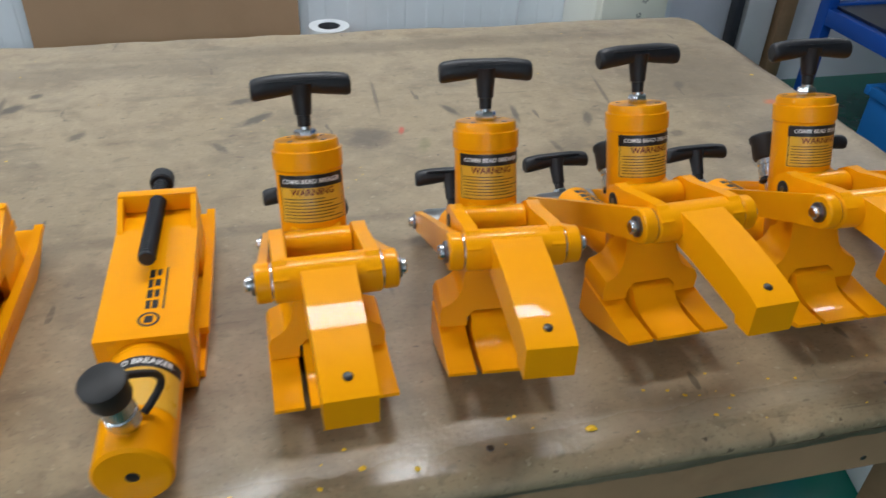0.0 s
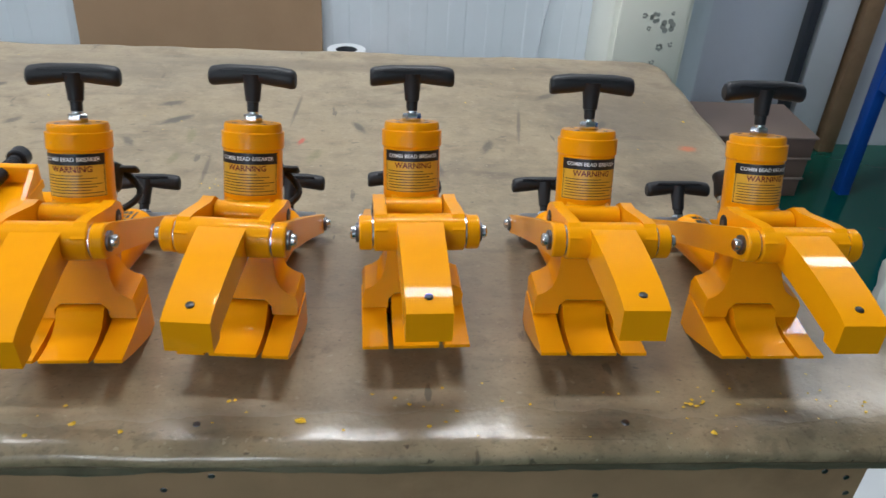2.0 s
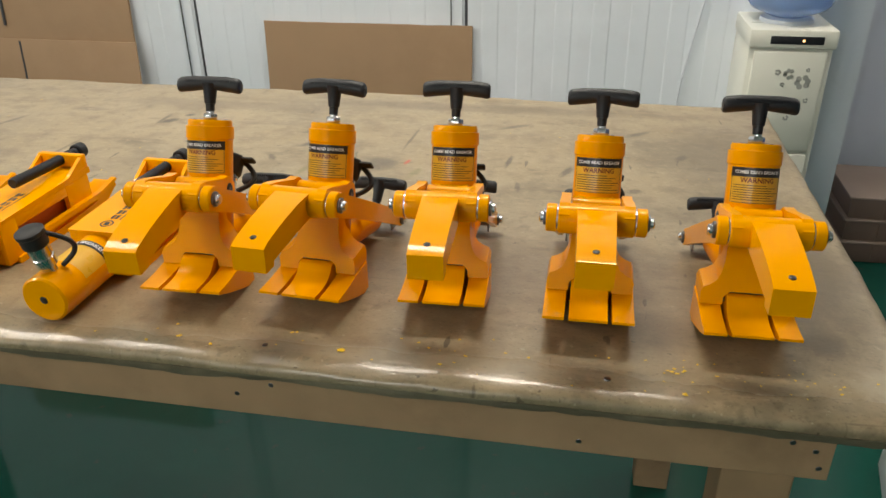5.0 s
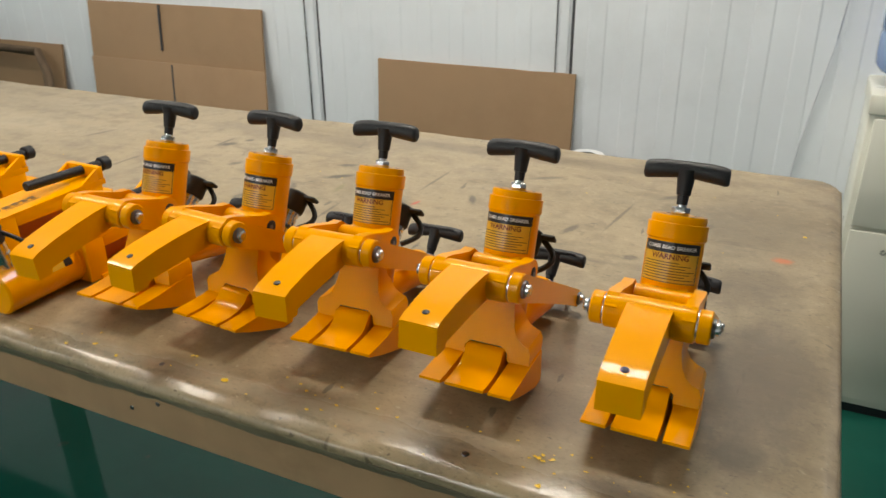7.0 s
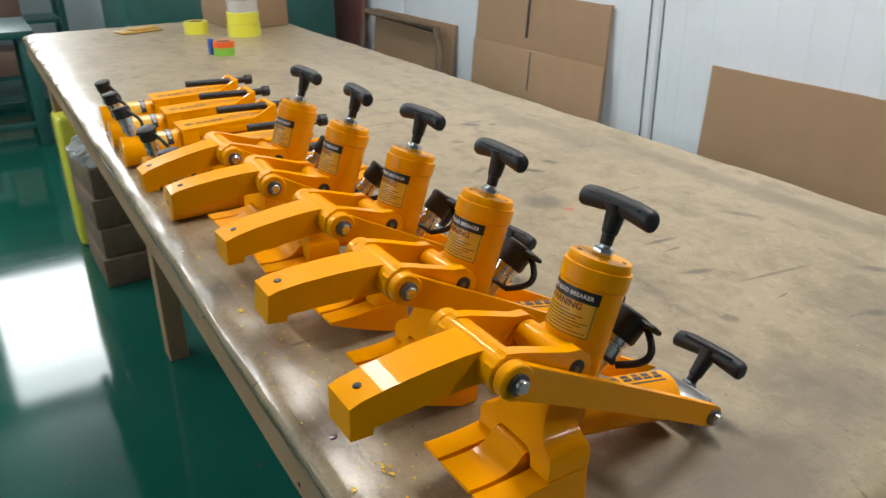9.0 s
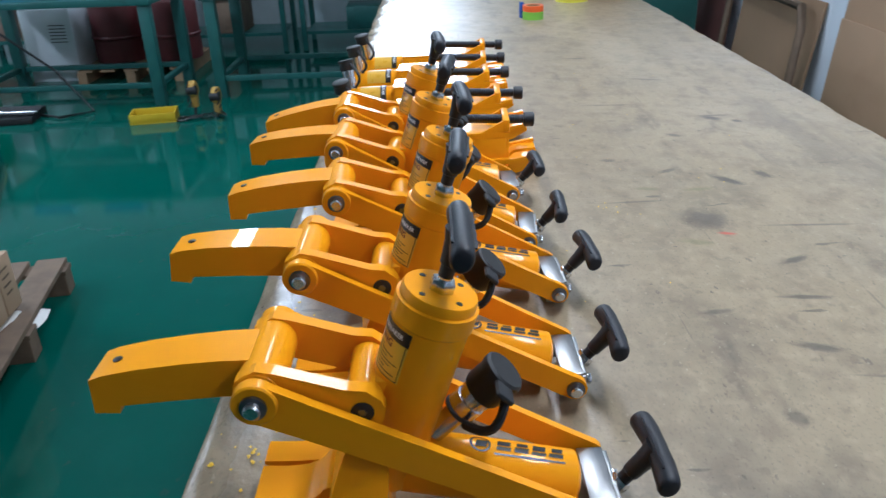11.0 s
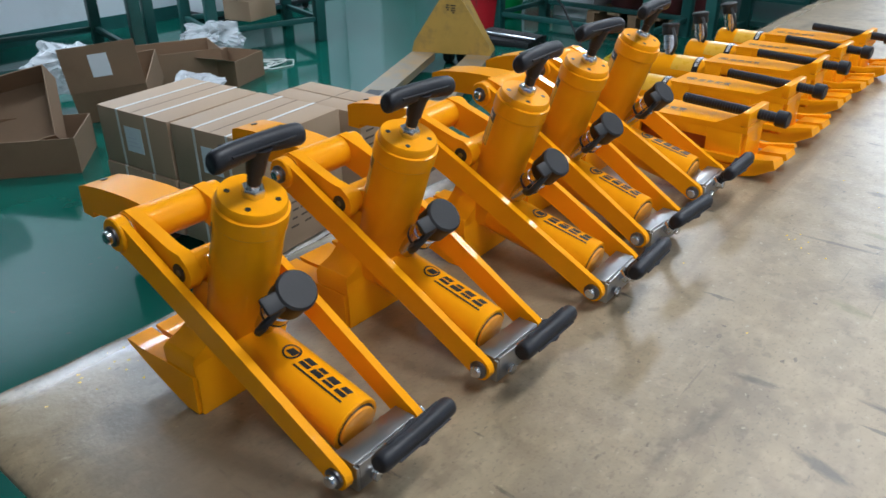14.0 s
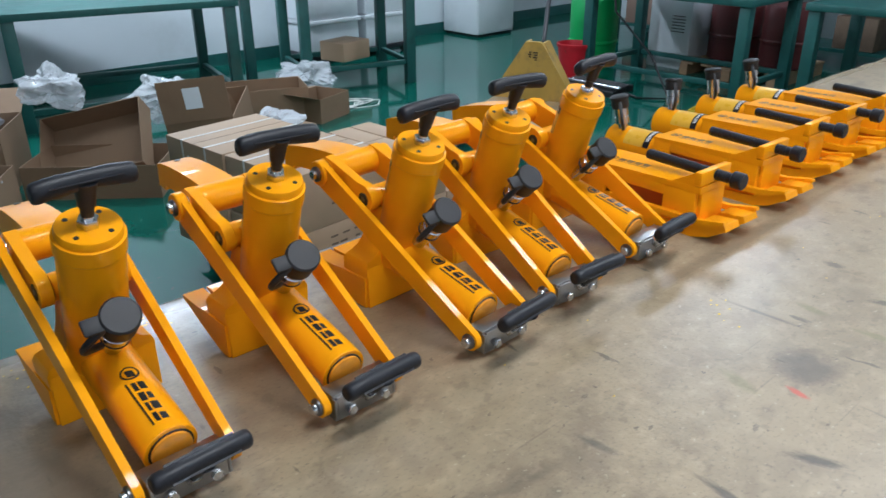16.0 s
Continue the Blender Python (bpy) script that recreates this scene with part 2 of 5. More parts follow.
    # single dark scuffs, slanting across the length
    for x, y, rx, ry, c, a, g in ((-0.41, 0.955, 0.034, 0.014, black, 0.85, 42), (-0.38, 1.005, 0.018, 0.010, black, 0.85, 35), (-0.29, 0.835, 0.026, 0.010, black, 0.7, 50),
                                  (-0.035, 0.93, 0.034, 0.011, black, 0.8, 20), (-0.01, 0.855, 0.052, 0.012, black, 0.85, 38), (0.32, 0.84, 0.036, 0.008, black, 0.8, 112),
                                  (0.165, 0.76, 0.062, 0.038, (0.09, 0.07, 0.05), 0.75, 10), (0.222, 0.775, 0.020, 0.005, red, 0.85, 75), (-0.07, 0.76, 0.030, 0.008, black, 0.7, 120),
                                  (0.02, 0.70, 0.03, 0.008, moss, 0.6, 80), (0.03, 0.79, 0.04, 0.008, moss, 0.6, 95), (0.25, 0.72, 0.04, 0.010, moss, 0.5, 70),
                                  (0.43, 0.81, 0.050, 0.006, black, 0.75, 84), (0.55, 0.77, 0.040, 0.009, black, 0.7, 70), (0.46, 0.68, 0.035, 0.006, black, 0.55, 96),
                                  (-0.14, 0.66, 0.022, 0.010, black, 0.65, 80), (0.68, 0.69, 0.020, 0.012, black, 0.55, 30), (-0.43, 0.97, 0.05, 0.006, black, 0.7, 88),
                                  (0.92, 0.78, 0.024, 0.012, (0.55, 0.13, 0.03), 0.8, 0), (0.62, 0.87, 0.11, 0.004, black, 0.6, 82), (0.20, 0.92, 0.10, 0.004, black, 0.6, 87),
                                  (0.08, 0.66, 0.08, 0.004, black, 0.55, 92), (-0.55, 0.74, 0.09, 0.005, black, 0.55, 85), (-0.8, 0.9, 0.07, 0.008, black, 0.6, 70),
                                  (-1.1, 0.75, 0.06, 0.008, black, 0.55, 85), (0.78, 0.88, 0.030, 0.010, black, 0.55, 60), (0.70, 1.02, 0.05, 0.010, black, 0.6, 40), (0.42, 1.03, 0.06, 0.010, black, 0.6, 30)):
        base = smudge_shade(base, x, y, rx * 1.1, ry * 1.45, c, a, g)
    l.new(base, b.inputs["Base Color"])
    # the covering is rubbed smooth along the front edge
    sep = n.new("ShaderNodeSeparateXYZ")
    l.new(co.outputs["Object"], sep.inputs[0])
    rim = n.new("ShaderNodeMapRange")
    rim.inputs[1].default_value, rim.inputs[2].default_value, rim.inputs[3].default_value, rim.inputs[4].default_value = BY0 + 0.02, BY0 + 0.18, 0.66, 1.0
    l.new(sep.outputs["Y"], rim.inputs[0])
    mul = n.new("ShaderNodeMath")
    mul.operation = "MULTIPLY"
    l.new(b.inputs["Roughness"].links[0].from_socket, mul.inputs[0])
    l.new(rim.outputs[0], mul.inputs[1])
    l.new(mul.outputs[0], b.inputs["Roughness"])
    # slow waves of the covering under its fine grain
    tw = n.new("ShaderNodeTexNoise")
    tw.inputs["Scale"].default_value, tw.inputs["Detail"].default_value = 9, 2
    l.new(co.outputs["Object"], tw.inputs["Vector"])
    bw = n.new("ShaderNodeBump")
    bw.inputs["Strength"].default_value, bw.inputs["Distance"].default_value = 0.22, 0.012
    l.new(tw.outputs["Fac"], bw.inputs["Height"])
    fine = b.inputs["Normal"].links[0].from_node
    l.new(bw.outputs["Normal"], fine.inputs["Normal"])
    return m


M_BENCH = bench_mat()


def floor_mat():
    m = mat("green_epoxy_floor", (0.006, 0.084, 0.061), 0.075, 0, 1.5, 0.12, 0.03, 14, 0.0, (0.014, 0.120, 0.090), 1.2, 0.5, 0, 0.03, 0.34)
    nt = m.node_tree
    n, l = nt.nodes, nt.links
    b = n["Principled BSDF"]
    base = b.inputs["Base Color"].links[0].from_socket
    co = n.new("ShaderNodeTexCoord")
    t = n.new("ShaderNodeTexNoise")
    t.inputs["Scale"].default_value, t.inputs["Detail"].default_value = 14, 8
    l.new(co.outputs["Object"], t.inputs["Vector"])
    r = n.new("ShaderNodeMapRange")
    r.inputs[1].default_value, r.inputs[2].default_value, r.inputs[4].default_value = 0.66, 0.74, 0.5
    l.new(t.outputs["Fac"], r.inputs[0])
    x = n.new("ShaderNodeMix")
    x.data_type = "RGBA"
    l.new(r.outputs[0], x.inputs[0])
    l.new(base, x.inputs[6])
    x.inputs[7].default_value = (0.06, 0.075, 0.06, 1)
    l.new(x.outputs[2], b.inputs["Base Color"])
    return m


M_FLOOR = floor_mat()


def glow(name, colour, strength):
    m = bpy.data.materials.new(name)
    m.use_nodes = True
    b = m.node_tree.nodes["Principled BSDF"]
    b.inputs["Base Color"].default_value = (0.8, 0.8, 0.8, 1)
    b.inputs["Emission Color"].default_value = (*colour, 1)
    b.inputs["Emission Strength"].default_value = strength
    return m


# ---- mesh helpers ----
def part(name, bm, material, parent=None, label="", smooth=True, angle=38):
    me = bpy.data.meshes.new(name)
    bmesh.ops.recalc_face_normals(bm, faces=bm.faces)
    bm.to_mesh(me)
    bm.free()
    me.materials.append(material)
    if smooth:
        for p in me.polygons:
            p.use_smooth = True
        me.set_sharp_from_angle(angle=radians(angle))
    ob = new(name, me)
    if parent:
        ob.parent = parent
    if label:
        tagged(ob, label)
    return ob


def thing(name, m, label, category, group="", kind=""):
    ob = new(name)
    ob.matrix_world = m
    return tagged(ob, label, category, group, kind)


def bevelled(bm, width, segments=2, angle=30):
    if width > 0:
        edges = [e for e in bm.edges if len(e.link_faces) == 2 and e.calc_face_angle(0) > radians(angle)]
        bmesh.ops.bevel(bm, geom=edges, offset=width, segments=segments, affect="EDGES", profile=0.5, clamp_overlap=True)
    return bm


def box(x0, x1, y0, y1, z0, z1, bevel=0.0, m=None, segments=2):
    bm = bmesh.new()
    bmesh.ops.create_cube(bm, size=1)
    for v in bm.verts:
        v.co = Vector((x0 + (v.co.x + 0.5) * (x1 - x0), y0 + (v.co.y + 0.5) * (y1 - y0), z0 + (v.co.z + 0.5) * (z1 - z0)))
    bevelled(bm, bevel, segments)
    if m is not None:
        bm.transform(m)
    return bm


def joined(*bms):
    out = bmesh.new()
    for b in bms:
        me = bpy.data.meshes.new("tmp")
        b.to_mesh(me)
        b.free()
        out.from_mesh(me)
        bpy.data.meshes.remove(me)
    return out


def lathe(rows, a, b, n=28):
    """Turned solid: rows of (distance along a->b, radius), closed at both ends."""
    a, b = Vector(a), Vector(b)
    q = (b - a).normalized().to_track_quat("Z", "Y").to_matrix()
    bm = bmesh.new()
    rings = []
    for d, r in rows:
        rings.append([bm.verts.new(a + q @ Vector((r * math.cos(2 * math.pi * i / n), r * math.sin(2 * math.pi * i / n), d))) for i in range(n)])
    for r0, r1 in zip(rings, rings[1:]):
        for i in range(n):
            bm.faces.new((r0[i], r0[(i + 1) % n], r1[(i + 1) % n], r1[i]))
    bm.faces.new(rings[0][::-1])
    bm.faces.new(rings[-1])
    return bm


def rod(a, b, r, n=24, chamfer=0.0):
    d = (Vector(b) - Vector(a)).length
    if chamfer:
        return lathe([(0, r - chamfer), (chamfer, r), (d - chamfer, r), (d, r - chamfer)], a, b, n)
    return lathe([(0, r), (d, r)], a, b, n)


def extruded(points, x0, x1, axis="x", bevel=0.0, segments=2):
    """A polygon of (u, v) extruded along an axis: x -> (y, z), y -> (x, z), z -> (x, y)."""
    bm = bmesh.new()
    put = {"x": lambda u, v, w: (w, u, v), "y": lambda u, v, w: (u, w, v), "z": lambda u, v, w: (u, v, w)}[axis]
    low = [bm.verts.new(put(u, v, x0)) for u, v in points]
    high = [bm.verts.new(put(u, v, x1)) for u, v in points]
    bm.faces.new(low)
    bm.faces.new(high[::-1])
    k = len(points)
    for i in range(k):
        bm.faces.new((low[i], low[(i + 1) % k], high[(i + 1) % k], high[i]))
    return bevelled(bm, bevel, segments)


def tube(path, r, n=10, closed=False):
    bm = bmesh.new()
    path = [Vector(p) for p in path]
    k = len(path)
    rings = []
    for i, p in enumerate(path):
        t = path[(i + 1) % k] - path[i - 1] if closed or 0 < i < k - 1 else (path[1] - path[0] if i == 0 else path[-1] - path[-2])
        q = t.normalized().to_track_quat("Z", "Y").to_matrix()
        rings.append([bm.verts.new(p + q @ Vector((r * math.cos(2 * math.pi * j / n), r * math.sin(2 * math.pi * j / n), 0))) for j in range(n)])
    pairs = list(zip(rings, rings[1:])) + ([(rings[-1], rings[0])] if closed else [])
    for r0, r1 in pairs:
        off = min(range(n), key=lambda o: (r0[0].co - r1[o].co).length)
        for j in range(n):
            bm.faces.new((r0[j], r0[(j + 1) % n], r1[(j + 1 + off) % n], r1[(j + off) % n]))
    if not closed:
        bm.faces.new(rings[0][::-1])
        bm.faces.new(rings[-1])
    return bm


def lettering(text, size, extrude=0.0004):
    """Flat letters in the x-y plane, centred, as a bmesh."""
    cu = bpy.data.curves.new("letters", "FONT")
    cu.body, cu.size, cu.align_x, cu.align_y, cu.resolution_u = text, size, "CENTER", "CENTER", 2
    cu.offset = size * 0.022
    ob = bpy.data.objects.new("letters", cu)
    me = bpy.data.meshes.new_from_object(ob)
    bm = bmesh.new()
    bm.from_mesh(me)
    bpy.data.objects.remove(ob)
    bpy.data.curves.remove(cu)
    bpy.data.meshes.remove(me)
    return bm


def hexnut(a, b, r):
    d = (Vector(b) - Vector(a)).length
    return lathe([(0, r * 0.9), (d * 0.15, r), (d * 0.85, r), (d, r * 0.9)], a, b, 6)

# ---- structure ----
def setting(name, bm, material, label, category, smooth=False):
    return tagged(part(name, bm, material, None, "", smooth), label, category, "", "structure")


setting("floor", box(-8.0, 8.0, -8.2, 5.2, -0.12, 0.0), M_FLOOR, "glossy dark green epoxy workshop floor", "floor")
setting("ceiling", box(-8.0, 8.0, -8.2, 5.2, CEIL, CEIL + 0.15), M_CEIL, "plain pale workshop ceiling", "ceiling")
wall_back = setting("wall_back", box(-8.0, 1.52, 2.24, 2.36, 0, CEIL), M_PANEL, "white sandwich-panel wall with vertical ribs", "wall")
setting("wall_grey", box(1.40, 8.0, 3.02, 3.14, 0, CEIL), M_GREYWALL, "grey sliding panel beyond the wall", "wall")
setting("wall_return", box(1.40, 1.52, 2.36, 3.02, 0, CEIL), M_GREYWALL, "plain grey panel wall end", "wall")
# added out of view, set far off to keep bounce light low
setting("wall_right", box(8.0, 8.15, -8.2, 5.2, 0, CEIL), M_PLASTER, "unseen plain white wall that closes the room", "wall")
setting("wall_front", box(-8.0, 8.0, -6.3, -6.15, 0, CEIL), M_PLASTER, "white plastered wall", "wall")
# added out of view, only shuts the room
setting("wall_rear", box(-8.0, 8.0, 5.05, 5.2, 0, CEIL), M_PLASTER, "unseen plain white wall that closes the room", "wall")


# wall panels with shallow ribs and dark seams
def wall_panels():
    for k, x0 in enumerate([-0.97 - 1.085 * i for i in range(1, 7)] + [-0.97, 0.115]):
        x1 = min(x0 + 1.085, 1.515)
        pts = [(x0 + 0.006, 2.24)]
        x = x0 + 0.006
        pts.append((x, 2.222))
        while x + 0.135 < x1:
            pts += [(x + 0.05, 2.222), (x + 0.056, 2.220), (x + 0.11, 2.220), (x + 0.116, 2.222)]
            x += 0.135
        pts += [(x1 - 0.05, 2.222), (x1 - 0.046, 2.214), (x1 - 0.014, 2.214), (x1 - 0.01, 2.222), (x1 - 0.006, 2.222), (x1 - 0.006, 2.24)]
        part("panel", extruded(pts, 0.0, CEIL - 0.002, "z"), M_PANEL, wall_back, "", False)
    for x0, w in ((-0.97, 0.005), (0.115, 0.005)):
        part("seam", box(x0 - w, x0 + w, 2.225, 2.239, 0, CEIL - 0.01), M_SEAM, wall_back, "", False)
    for x0 in (0.060, -1.025):
        part("seam", box(x0 - 0.002, x0 + 0.002, 2.2085, 2.2135, 0, CEIL - 0.01), M_SEAM, wall_back, "", False)


wall_panels()
setting("baseboard", box(-8, 8.0, -6.15, -6.13, 0, 0.12), M_GREENSTEEL, "dark green painted skirting along the wall", "baseboard")

# ---- lamps over the workshop, all unseen ----
M_TUBE = glow("lit_tube", (1.0, 0.98, 0.95), 6.0)
M_LAMPBODY = mat("lamp_housing", (0.7, 0.7, 0.7), 0.5)


def panel_light(x, y, power):
    t = thing("ceiling_light", pose(x, y, 3.1), "unseen white rectangular panel lamp hung under the ceiling", "lamp", "ceiling lamps")
    part("housing", box(-0.63, 0.63, -0.17, 0.17, 0.02, 0.07, 0.006), M_LAMPBODY, t)
    part("diffuser", box(-0.60, 0.60, -0.14, 0.14, 0.012, 0.0195), M_TUBE, t, "lit white diffuser")
    for sx in (-0.5, 0.5):
        part("hanger", rod((sx, 0, 0.07), (sx, 0, CEIL - 3.1), 0.004, 8), M_LAMPBODY, t)
    area_lamp("lamp_light", pose(x, y, 3.105), 1.2, 0.28, power, (1.0, 0.985, 0.96) if y > 0 else (0.88, 0.95, 1.0))


# first two follow from highlights; the rest are added to brighten walls and bench
for lx, ly, lp in ((0.30, 1.15, 68), (-1.6, 0.6, 46), (-0.8, -2.7, 50), (-3.5, -1.1, 74), (-1.0, -5.0, 190), (3.0, 2.3, 46), (-4.6, -5.0, 100)):
    panel_light(lx, ly, lp)

# daylight opening in the far end wall
WX = -8.0
far_wall = setting("wall_far", joined(box(WX - 0.2, WX, -8.2, -0.65, 0, CEIL), box(WX - 0.2, WX, 0.65, 5.2, 0, CEIL), box(WX - 0.2, WX, -0.65, 0.65, 0, 2.25), box(WX - 0.2, WX, -0.65, 0.65, 3.85, CEIL)), M_PLASTER, "white end wall with a high window opening", "wall")
WY, WW, WH = 0.0, 0.65, 0.80          # middle, half width and half height of the window
win = thing("window_1", pose(WX - 0.1, WY, 3.05), "bright high factory window in the end wall", "window", "", "structure")
part("window_frame", joined(box(-0.05, 0.05, -WW, -WW + 0.06, -WH, WH), box(-0.05, 0.05, WW - 0.06, WW, -WH, WH), box(-0.05, 0.05, -WW + 0.061, WW - 0.061, -WH, -WH + 0.06), box(-0.05, 0.05, -WW + 0.061, WW - 0.061, WH - 0.06, WH)), M_WPLASTIC, win)
part("mullion", box(-0.04, 0.04, -WW + 0.061, WW - 0.061, -0.32, -0.28), M_WPLASTIC, win)
setting("backdrop", box(WX - 0.9, WX - 0.85, -3.0, 3.0, 1.2, CEIL), glow("daylight", (0.93, 0.96, 1.0), 6.0), "bright hazy daylight outside the window", "sky")
area_lamp("window_light", look((WX + 0.05, WY, 3.05), (0, WY, 0.9)), 1.2, 1.5, 90, (0.88, 0.95, 1.0))

# ---- bench ----


def rolled(x, y):
    """How far the worn top has sunk towards its front and right edges."""
    return 0.0055 * max(max(0.0, 1 - (y - BY0) / 0.085), max(0.0, 1 - (BX1 - x) / 0.06)) ** 2


def bench_top():
    """Covered top: one sheet rolled over the edges, gently wrinkled towards the rim."""
    bm = bmesh.new()
    nx, ny = 200, 64
    prof = [(0.001, -0.022), (-0.001, -0.015), (0.001, -0.009), (0.006, -0.0035), (0.014, -0.0010)]

    def axis(lo, hi, k):
        a = [(lo + u, w) for u, w in prof]
        b = [(lo + 0.02 + (hi - lo - 0.04) * i / k, 0.0) for i in range(k + 1)]
        return a + b + [(hi - u, w) for u, w in reversed(prof)]

    xs, ys = axis(BX0, BX1, nx), axis(BY0, BY1, ny)
    grid = []
    for x, wx in xs:
        col = []
        for y, wy in ys:
            z = min(wx, wy)
            rim = max(0.0, 1 - min(y - BY0, BY1 - y, x - BX0, BX1 - x) / 0.10)
            w = noise.noise(Vector((x * 9, y * 14, 0.3))) * 0.0042 + noise.noise(Vector((x * 24, y * 30, 2.0))) * 0.0018
            zz = TOP + z + w * rim * (0.4 if z < -0.01 else 1.0) - rolled(x, y) * (1.0 if z > -0.005 else 0.3)
            # trimmed rear corner on the right
            cx, cy = x, y
            over = (x - (BX1 - 0.05)) + (y - (BY1 - 0.06)) - 0.06
            if over > 0:
                cx -= over * 0.5
                cy -= over * 0.5
            yy = cy + (0.004 * noise.noise(Vector((x * 5, 3.0, z * 30))) if z < -0.001 else 0)
            col.append(bm.verts.new((cx, yy, zz)))
        grid.append(col)
    for i in range(len(xs) - 1):
        for j in range(len(ys) - 1):
            bm.faces.new((grid[i][j], grid[i + 1][j], grid[i + 1][j + 1], grid[i][j + 1]))
    return bm


bench = thing("workbench", pose(0, 0, 0), "long wooden workbench with a worn brown covered top and dirty edges", "workbench")
part("tabletop", bench_top(), M_BENCH, bench, "worn brown covering, scuffed and stained", True, 60)
part("core", box(BX0 + 0.006, BX1 - 0.008, BY0 + 0.006, BY1 - 0.14, TOP - 0.0195, TOP - 0.0135), M_WOOD, bench, "", False)
part("front_apron", box(BX0 + 0.03, 0.893, BY0 + 0.004, BY0 + 0.045, TOP - 0.093, TOP - 0.0225, 0.002), M_WOOD, bench, "plain pine apron board", False)
part("rear_apron", box(BX0 + 0.03, BX1 - 0.12, BY1 - 0.19, BY1 - 0.15, TOP - 0.093, TOP - 0.0225, 0.002), M_WOOD, bench, "", False)
part("side_apron", box(0.850, 0.889, BY0 + 0.052, BY1 - 0.20, TOP - 0.093, TOP - 0.0225, 0.002), M_WOOD, bench, "", False)
for lx, front in ((0.785, BY0 + 0.052), (-1.42, 0.225), (-2.86, BY0 + 0.052)):
    for ly in (front, BY1 - 0.30):
        part("leg", box(lx, lx + 0.09, ly, ly + 0.07, 0, TOP - 0.0195, 0.003), M_WOOD, bench, "", False)


def torn_strip():
    """Frayed lower hem of the covering: a thin band with an uneven bottom and slight waves."""
    bm = bmesh.new()
    n, rows = 260, []
    for i in range(n + 1):
        x = BX0 + 0.02 + (BX1 - BX0 - 0.04) * i / n
        low = TOP - 0.033 - 0.006 * noise.noise(Vector((x * 7, 1.0, 0))) - 0.004 * noise.noise(Vector((x * 31, 4.0, 0)))
        out = 0.0010 * noise.noise(Vector((x * 11, 7.0, 0)))
        rows.append([bm.verts.new((x, BY0 + d + out, z)) for d, z in ((0.0036, TOP - 0.0232), (0.0004, TOP - 0.0236), (0.0000, 0.5 * (TOP - 0.0236 + low)), (0.0012, low), (0.0036, low + 0.001))])
    for a, b in zip(rows, rows[1:]):
        for k in range(5):
            bm.faces.new((a[k], b[k], b[(k + 1) % 5], a[(k + 1) % 5]))
    bm.faces.new(rows[0][::-1])
    bm.faces.new(rows[-1])
    bmesh.ops.recalc_face_normals(bm, faces=bm.faces)
    return bm


part("edge_strip", torn_strip(), M_GRIME, bench, "dark grimy frayed edge strip", True, 40)
for hx, hz in ((0.872, 0.950), (0.880, 0.925), (0.845, 0.960), (0.60, 0.925), (0.15, 0.94), (0.2, 0.96), (-0.5, 0.93), (-0.9, 0.95)):
    part("nail", lathe([(0, 0.003), (0.0012, 0.0036), (0.0018, 0.0028)], (hx, BY0 + 0.0045, hz), (hx, BY0 - 1, hz), 10), M_DARKSTEEL, bench)
# nail holes drawn as low studs, their shade put into the dark colour
for hx, hy in ((0.629, 0.101), (0.183, 0.100), (-0.26, 0.098), (-0.70, 0.10)):
    part("nail_hole", lathe([(0, 0.0046), (0.0011, 0.0038), (0.0014, 0.0016)], (hx, hy, TOP - 0.0008 - rolled(hx, hy)), (hx, hy, TOP + 1), 12), M_DARKSTEEL, bench)

# ---- combined bead breaker with two cylinders and a jaw arm ----
TILT = radians(18.5)
AX = Vector((0, math.sin(TILT), math.cos(TILT)))       # axis of the upright cylinder
C_TOP = Vector((0, 0.0, 0.233))


def on_axis(d):
    return C_TOP - AX * d


def wrap(bm, radius, depth, centre_angle=0.0):
    """Bend flat x-y art (x across, y up) round the upright cylinder, facing the front; depth: distance of y = 0 below the top."""
    right = Vector((1, 0, 0))
    front = AX.cross(right).normalized()
    if front.y > 0:
        front = -front
    for v in bm.verts:
        a = v.co.x / radius + centre_angle
        v.co = on_axis(depth - v.co.y) + (right * math.sin(a) + front * math.cos(a)) * (radius + v.co.z)
    return bm


def plate(x0, x1, y0, y1, z=0.0, nx=12):
    bm = bmesh.new()
    low = [bm.verts.new((x0 + (x1 - x0) * i / nx, y0, z)) for i in range(nx + 1)]
    high = [bm.verts.new((x0 + (x1 - x0) * i / nx, y1, z)) for i in range(nx + 1)]
    for i in range(nx):
        bm.faces.new((low[i], low[i + 1], high[i + 1], high[i]))
    return bm


